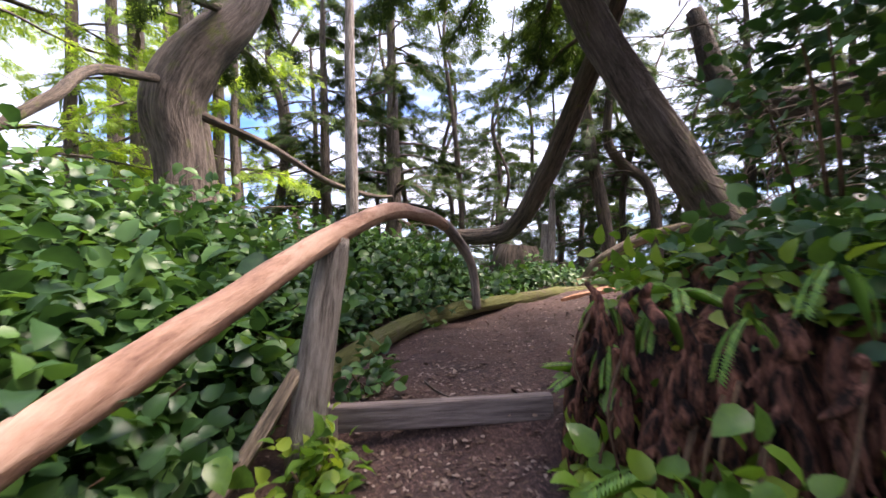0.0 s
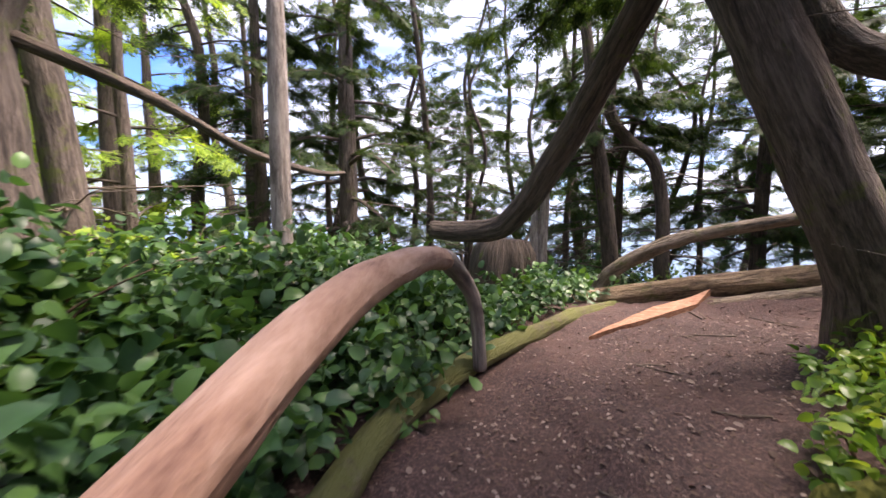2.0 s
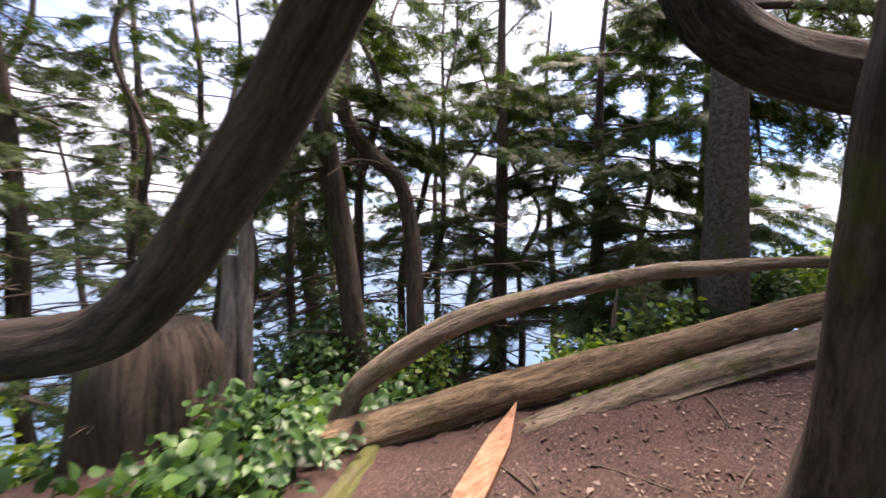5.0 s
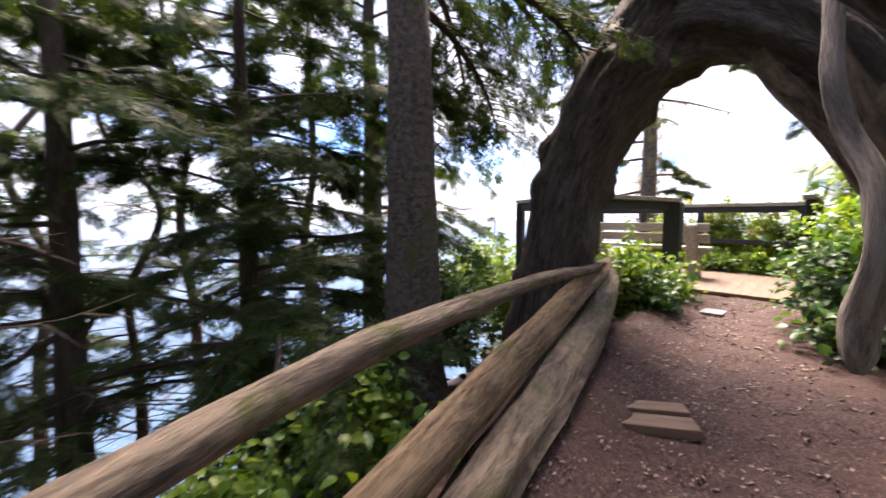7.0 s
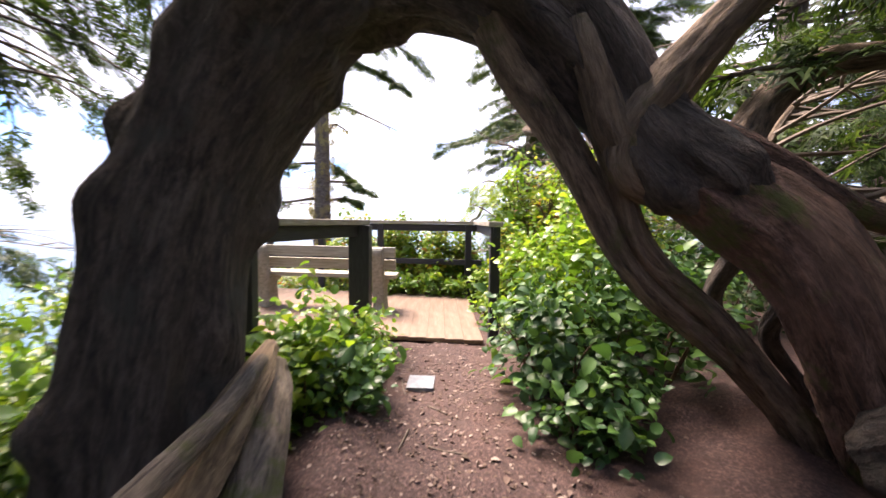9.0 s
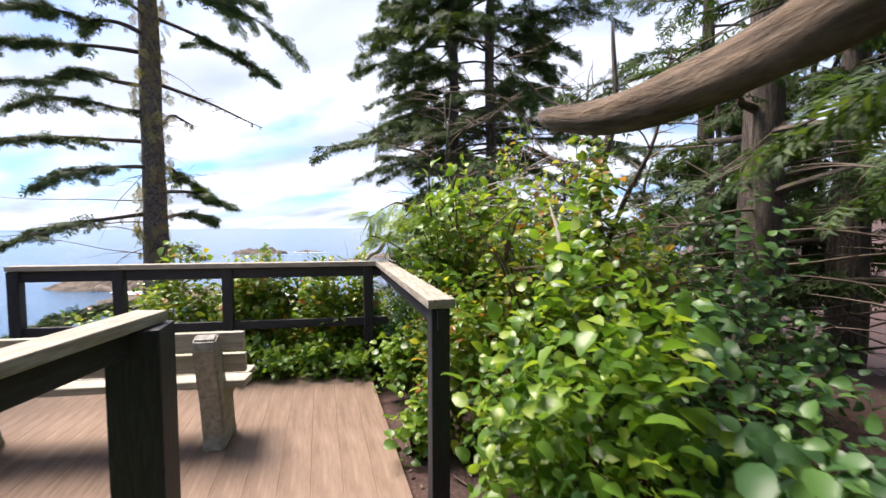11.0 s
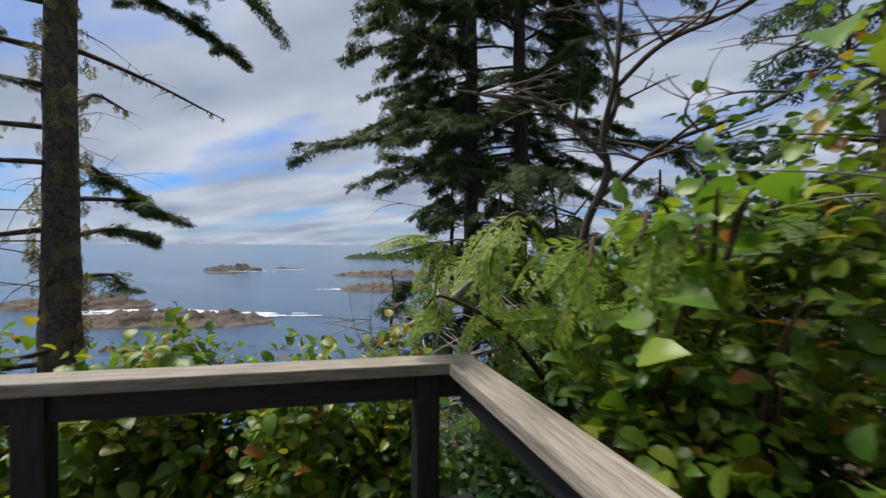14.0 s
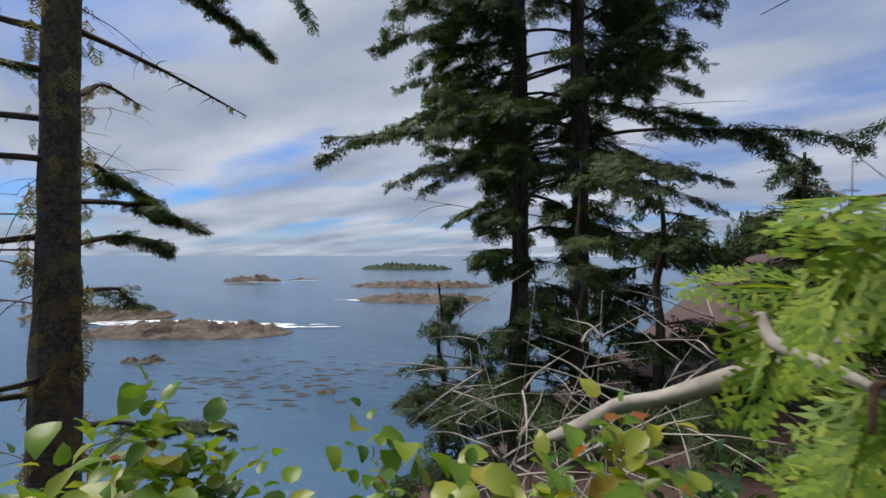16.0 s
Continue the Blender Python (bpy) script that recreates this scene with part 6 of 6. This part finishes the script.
spr = tree("spruce_tree", 18.02, -1.27, 19.0, 0.33, "tall spruce hung with lichen, rising from the slope below the deck", 51, M_BARK_LICHEN, M_NEEDLE_SPRUCE, low=0.62, branches=20, reach=3.0, size=0.42, per_m=18, dead=16, bend=0.1, flare=1.2, sides=18, flute=0.03)
rs = np.random.RandomState(8)
SPR = [((18.02, -1.27, 8.3), (18.9, 1.5, 8.0), 1.0), ((18.02, -1.27, 7.4), (17.4, 1.3, 6.9), 1.0), ((18.02, -1.27, 6.2), (19.0, 1.2, 5.9), 1.0), ((18.02, -1.27, 4.3), (17.5, 1.0, 3.6), 1.0), ((18.02, -1.27, 9.0), (17.6, -3.9, 9.1), 1.0), ((18.02, -1.27, 3.0), (18.6, -3.0, 2.9), .8), ((18.02, -1.27, 1.2), (17.4, 1.2, 0.6), .9), ((18.02, -1.27, 10.4), (18.3, -4.2, 10.6), 1.0), ((18.02, -1.27, 7.9), (18.0, -4.7, 7.2), 1.0), ((18.02, -1.27, 6.35), (18.28, -4.29, 5.83), 0.0), ((18.02, -1.27, 3.7), (19.2, -3.87, 3.4), 1.0), ((18.02, -1.27, 4.2), (19.3, -3.0, 3.9), 0.7), ((18.02, -1.27, 8.8), (18.2, -3.8, 8.9), 1.0), ((18.02, -1.27, 7.0), (19.8, 1.9, 6.6), 1.0), ((18.02, -1.27, 4.9), (19.6, 1.9, 4.4), 1.0), ((18.02, -1.27, 5.6), (18.2, 1.2, 5.2), .8), ((18.02, -1.27, 3.2), (19.2, 1.6, 2.3), .9), ((18.02, -1.27, 9.6), (19.0, 1.8, 9.8), 1.0), ((18.02, -1.27, 0.3), (18.6, -4.2, -0.9), 1.0), ((18.02, -1.27, 0.9), (19.3, 1.9, 0.2), .9), ((18.02, -1.27, 5.3), (18.7, -2.5, 5.6), 0.0), ((18.02, -1.27, 2.2), (18.7, -2.7, 1.9), 0.3)]
fol, lich = [], []
for p, q, leaf in SPR:
    p, q = np.array(p), np.array(q)
    rows = [(*(p + (q - p) * f + np.array([0, 0, 0.18 * math.sin(3.1 * f)]) + rs.normal(0, 0.06, 3) * (0 < f < 1)), 0.055 * (1 - 0.8 * f)) for f in (0, .25, .5, .75, 1.0)]
    subs = [branch_line(smooth_line(rows, 5)[int(f * 20)][:3], rs.rand() * 6.283, 0.8 * (1.1 - f) + 0.2, 0.05, 0.2, 0.012, rs, 3) for f in (.45, .6, .75, .85)]
    part("branch", tubes_mesh("branch", [rows] + subs, 6, 4, 0.06, 0, 0, 3), M_BARK_DARK, spr)
    if leaf:
        fol.append(foliage_on(rows, 60 * leaf, 0.34, rs, 0.3, 0.4))
        fol += [foliage_on(sb, 40 * leaf, 0.28, rs, 0.1, 0.4) for sb in subs]
    R = smooth_line(rows, 8)
    for k in range(10 if leaf else 26):
        c = R[rs.randint(6, len(R))]
        lich.append((c[:3], rs.uniform(0.08, 0.2)))
O, D, U, S = (np.concatenate([q[i] for q in fol]) for i in range(4))
tagged(part("lower_crown", sprays_mesh("lower_crown", O, D, U, S, rs), M_NEEDLE_SPRUCE, spr, "dark spruce sprays"), kind="stuff")
for k in range(200):
    a = rs.rand() * 6.283
    lich.append((np.array([18.02 + 0.34 * math.cos(a), -1.27 + 0.34 * math.sin(a), rs.uniform(-1, 9)]), rs.uniform(0.15, 0.42)))
O = np.array([c for c, _ in lich])
tagged(part("lichen", mesh_of("lichen", *scatter(SPRAY[0], O, np.array([[0, 0, -1.0]]) + rs.normal(0, 0.12, (len(O), 3)), rs.normal(0, 1, (len(O), 3)), np.array([s for _, s in lich]))), M_LICHEN, spr, "pale hanging lichen tufts"), kind="stuff")

for k, (hx, hy, hh, hr, rc, lo, nb) in enumerate([(13.62, -7.8, 19.0, 0.2, 3.7, 0.34, 80), (12.38, -7.85, 18.0, 0.19, 3.6, 0.36, 70)]):
    tree("hemlock_tree", hx, hy, hh, hr, "hemlock with dark drooping boughs below the lookout", 52 + k, M_BARK_DARK, M_NEEDLE_SPRUCE, low=lo, branches=nb, reach=rc, size=0.42, per_m=26, dead=4, rise=0.14, sag=0.24, bend=0.2, shape=0.6, group="hemlocks")
for k, (hx, hy, hh, rc) in enumerate([(12.4, -4.9, 4.3, 1.9), (11.4, -4.7, 3.6, 1.7), (13.6, -4.9, 3.4, 1.9), (10.5, -4.6, 3.0, 1.5), (7.6, -4.4, 2.6, 1.5), (6.6, -3.6, 4.0, 1.6), (9.2, -5.2, 2.8, 1.6), (15.0, 2.8, 4.2, 1.5), (17.0, 5.0, 5.0, 1.7), (5.6, -5.0, 7.0, 2.0), (20.5, 4.0, 7.0, 2.2)]):
    tree("young_hemlock", hx, hy, hh, 0.07, "young hemlock growing on the slope", 80 + k, M_BARK_DARK, M_NEEDLE_SPRUCE, low=0.15, branches=26, reach=rc, size=0.36, per_m=18, dead=2, rise=0.1, sag=0.3, bend=0.2, sides=8, shape=0.85, group="young hemlocks")

# ---- sea: reefs, islets, surf, far woods ----
FWD, RGT = np.array([0.567, -0.823]), np.array([-0.823, -0.567])


def out_at(depth, right):
    q = np.array([9.8, 0.5]) + FWD * depth + RGT * right
    return float(q[0]), float(q[1])


def reef(name, depth, right, length, width, high, seed, label, mat=M_ROCK):
    x, y = out_at(depth, right)
    n, m = 72, 26
    V, F = [], []
    for i in range(n):
        for j in range(m):
            a, c = (i / (n - 1) - 0.5) * 2, (j / (m - 1) - 0.5) * 2
            edge = max(0.0, 1 - (abs(a) ** 2.4 + abs(c) ** 2.2))
            q = Vector((a * length * 0.12 + seed, c * width * 0.15, seed * 1.7))
            z = edge ** 0.6 * high * (0.25 + 1.3 * abs(noise.noise(q * 0.9)) + 0.6 * abs(noise.noise(q * 2.7)) + 0.35 * noise.noise(q * 7)) - 0.25 + 0.5 * (edge > 0) * noise.noise(q * 1.4)
            px = x + RGT[0] * a * length / 2 + FWD[0] * c * width / 2
            py = y + RGT[1] * a * length / 2 + FWD[1] * c * width / 2
            V.append((px, py, SEA + z - (0.8 if edge <= 0 else 0)))
    for i in range(n - 1):
        for j in range(m - 1):
            F.append((i * m + j, i * m + j + 1, (i + 1) * m + j + 1, (i + 1) * m + j))
    ob = part(name, mesh_of(name, V, F), mat)
    return tagged(ob, label, "reef", "reefs")


reef("reef", 79, -50, 42, 15, 2.3, 1.3, "low brown rocky reef awash with surf")
reef("reef", 57.5, -42, 7, 3.4, 1.2, 3.1, "small dark rock islet in calm water")
reef("reef", 98, -82, 36, 16, 2.4, 5.5, "low brown rocky reef near the shore")
reef("reef", 232, -109, 32, 16, 3.0, 2.4, "low grey-brown islet out at sea")
reef("reef", 246, -86, 20, 6, 1.0, 7.7, "low rock awash out at sea")
reef("reef", 205, -100, 20, 5, 0.9, 9.2, "low rock awash out at sea")
reef("reef", 140, -8, 46, 26, 2.0, 4.4, "flat brown rock shelf by the headland")
reef("reef", 200, -12, 70, 26, 2.6, 6.6, "flat brown rock shelf by the headland")
reef("reef", 430, -42, 95, 40, 5.5, 8.1, "dark wooded point out at sea", M_FARWOOD)
reef("reef", 45, -13, 2.2, 1.6, 0.9, 2.9, "small pale rock near the shore")


def streaks(name, spots, mat, label, category, seed, lift):
    rng = np.random.RandomState(seed)
    O, D, S = [], [], []
    for depth, right, ln, wd, n in spots:
        for k in range(n):
            O.append((*out_at(depth + rng.normal(0, wd), right + rng.normal(0, ln * 0.3)), SEA + lift + rng.rand() * 0.02))
            D.append((RGT[0] + rng.normal(0, .15), RGT[1] + rng.normal(0, .15), 0))
            S.append(rng.uniform(0.2, 0.6) if mat is M_KELP else rng.uniform(0.5, 1.6))
    ob = part(name, mesh_of(name, *scatter(LEAF, O, D, np.tile([0, 0, 1.0], (len(O), 1)), np.stack([np.array(S) * 1.0, np.array(S) * 3.2, np.zeros(len(S))], -1))), mat)
    return tagged(ob, label, category, "", "stuff")


streaks("surf", [(88, -56, 30, 1.2, 190), (91, -64, 20, 0.8, 90), (86, -38, 18, 1.0, 50), (238, -86, 22, 1.0, 40), (222, -98, 22, 0.9, 30), (136, -30, 12, 0.8, 30)], M_FOAM, "white surf breaking along the reefs", "surf", 5, 0.12)
streaks("kelp_bed", [(48, -22, 26, 3, 60), (54, -18, 24, 3, 50), (43, -20, 14, 2, 24)], M_KELP, "dark kelp patches floating on calm water", "kelp", 6, 0.03)

rf = np.random.RandomState(19)


def far_conifer_template():
    V, F = [], []
    for i in range(13):
        z = i / 13
        r = (1 - z) * 0.24 + 0.02
        for k in range(6):
            a = 6.283 * (k + rf.rand() * 0.6) / 6
            o = len(V)
            V.extend([(0.02 * math.cos(a), z + 0.07, 0.02 * math.sin(a)), (r * math.cos(a - .3), z - 0.03 * rf.rand(), r * math.sin(a - .3)), (r * 1.1 * math.cos(a + .3), z - 0.06 * rf.rand(), r * 1.1 * math.sin(a + .3))])
            F.append((o, o + 1, o + 2))
    return np.array(V), np.array(F)


FARTREE = far_conifer_template()
spots = []
while len(spots) < 1400:
    depth, right = rf.uniform(75, 260), rf.uniform(-10, 260)
    x, y = out_at(depth, right)
    if land(np.array([x]), np.array([y]))[0] > -3.5 and right > 8 + 0.12 * depth and math.hypot(x - 5, y - 2) > 17:
        spots.append((x, y))
for k in range(160):
    spots.append((-rf.uniform(13, 60), rf.uniform(-30, 30)))
X, Y = np.array(spots).T
hts = rf.uniform(4.5, 8.5, len(X)) * np.where(rf.rand(len(X)) < 0.15, 1.35, 1.0)
me = mesh_of("far_woods", *scatter(FARTREE, np.stack([X, Y, land(X, Y) - 0.3], -1), np.tile([0, 0, 1.0], (len(X), 1)), np.stack([np.cos(X), np.sin(Y * 3), 0 * X], -1), np.stack([hts * 1.1, hts, hts * 1.1], -1)))
tagged(part("far_woods", me, M_FARWOOD), "distant dark conifer wood on the headland", "woods", "", "stuff")

# ---- litter on the path ----
rl = np.random.RandomState(3)
n = 13000
seg = rl.randint(0, len(WAY) - 2, n)
f = rl.rand(n)[:, None]
C = WAY[seg][:, :2] * (1 - f) + WAY[seg + 1][:, :2] * f
X, Y = (C + rl.normal(0, 0.55, (n, 2))).T
Zl = land(X, Y) + 0.006
me = mesh_of("litter", *scatter((LEAF[0] * np.array([0.8, 1, 0.6]), LEAF[1]), np.stack([X, Y, Zl], -1), np.stack([rl.normal(0, 1, n), rl.normal(0, 1, n), 0.1 * rl.normal(0, 1, n)], -1), np.array([[0, 0, 1.0]]) + rl.normal(0, 0.25, (n, 3)), rl.uniform(0.012, 0.035, n) * np.where(rl.rand(n) < 0.03, 1.8, 1.0)))
tagged(part("litter", me, M_LITTER), "pale wood chips and dead leaves strewn on the path", "litter", "", "stuff")
for k in range(46):
    i = rl.randint(2, len(WAY) - 2)
    c = WAY[i][:2] + (WAY[i + 1][:2] - WAY[i][:2]) * rl.rand() + rl.normal(0, 0.6, 2)
    a, ln = rl.rand() * 6.283, rl.uniform(0.1, 0.4)
    rows = [(c[0] + math.cos(a) * ln * q + rl.normal(0, .01), c[1] + math.sin(a) * ln * q + rl.normal(0, .01), z_at(c[0] + math.cos(a) * ln * q, c[1] + math.sin(a) * ln * q) + 0.006, 0.006) for q in (0, .5, 1)]
    ob = part("fallen_twig", tubes_mesh("fallen_twig", [rows], 5, 3, 0.1), M_TWIG)
    tagged(ob, "thin dead twig lying on the path", "twig", "twigs on the path")
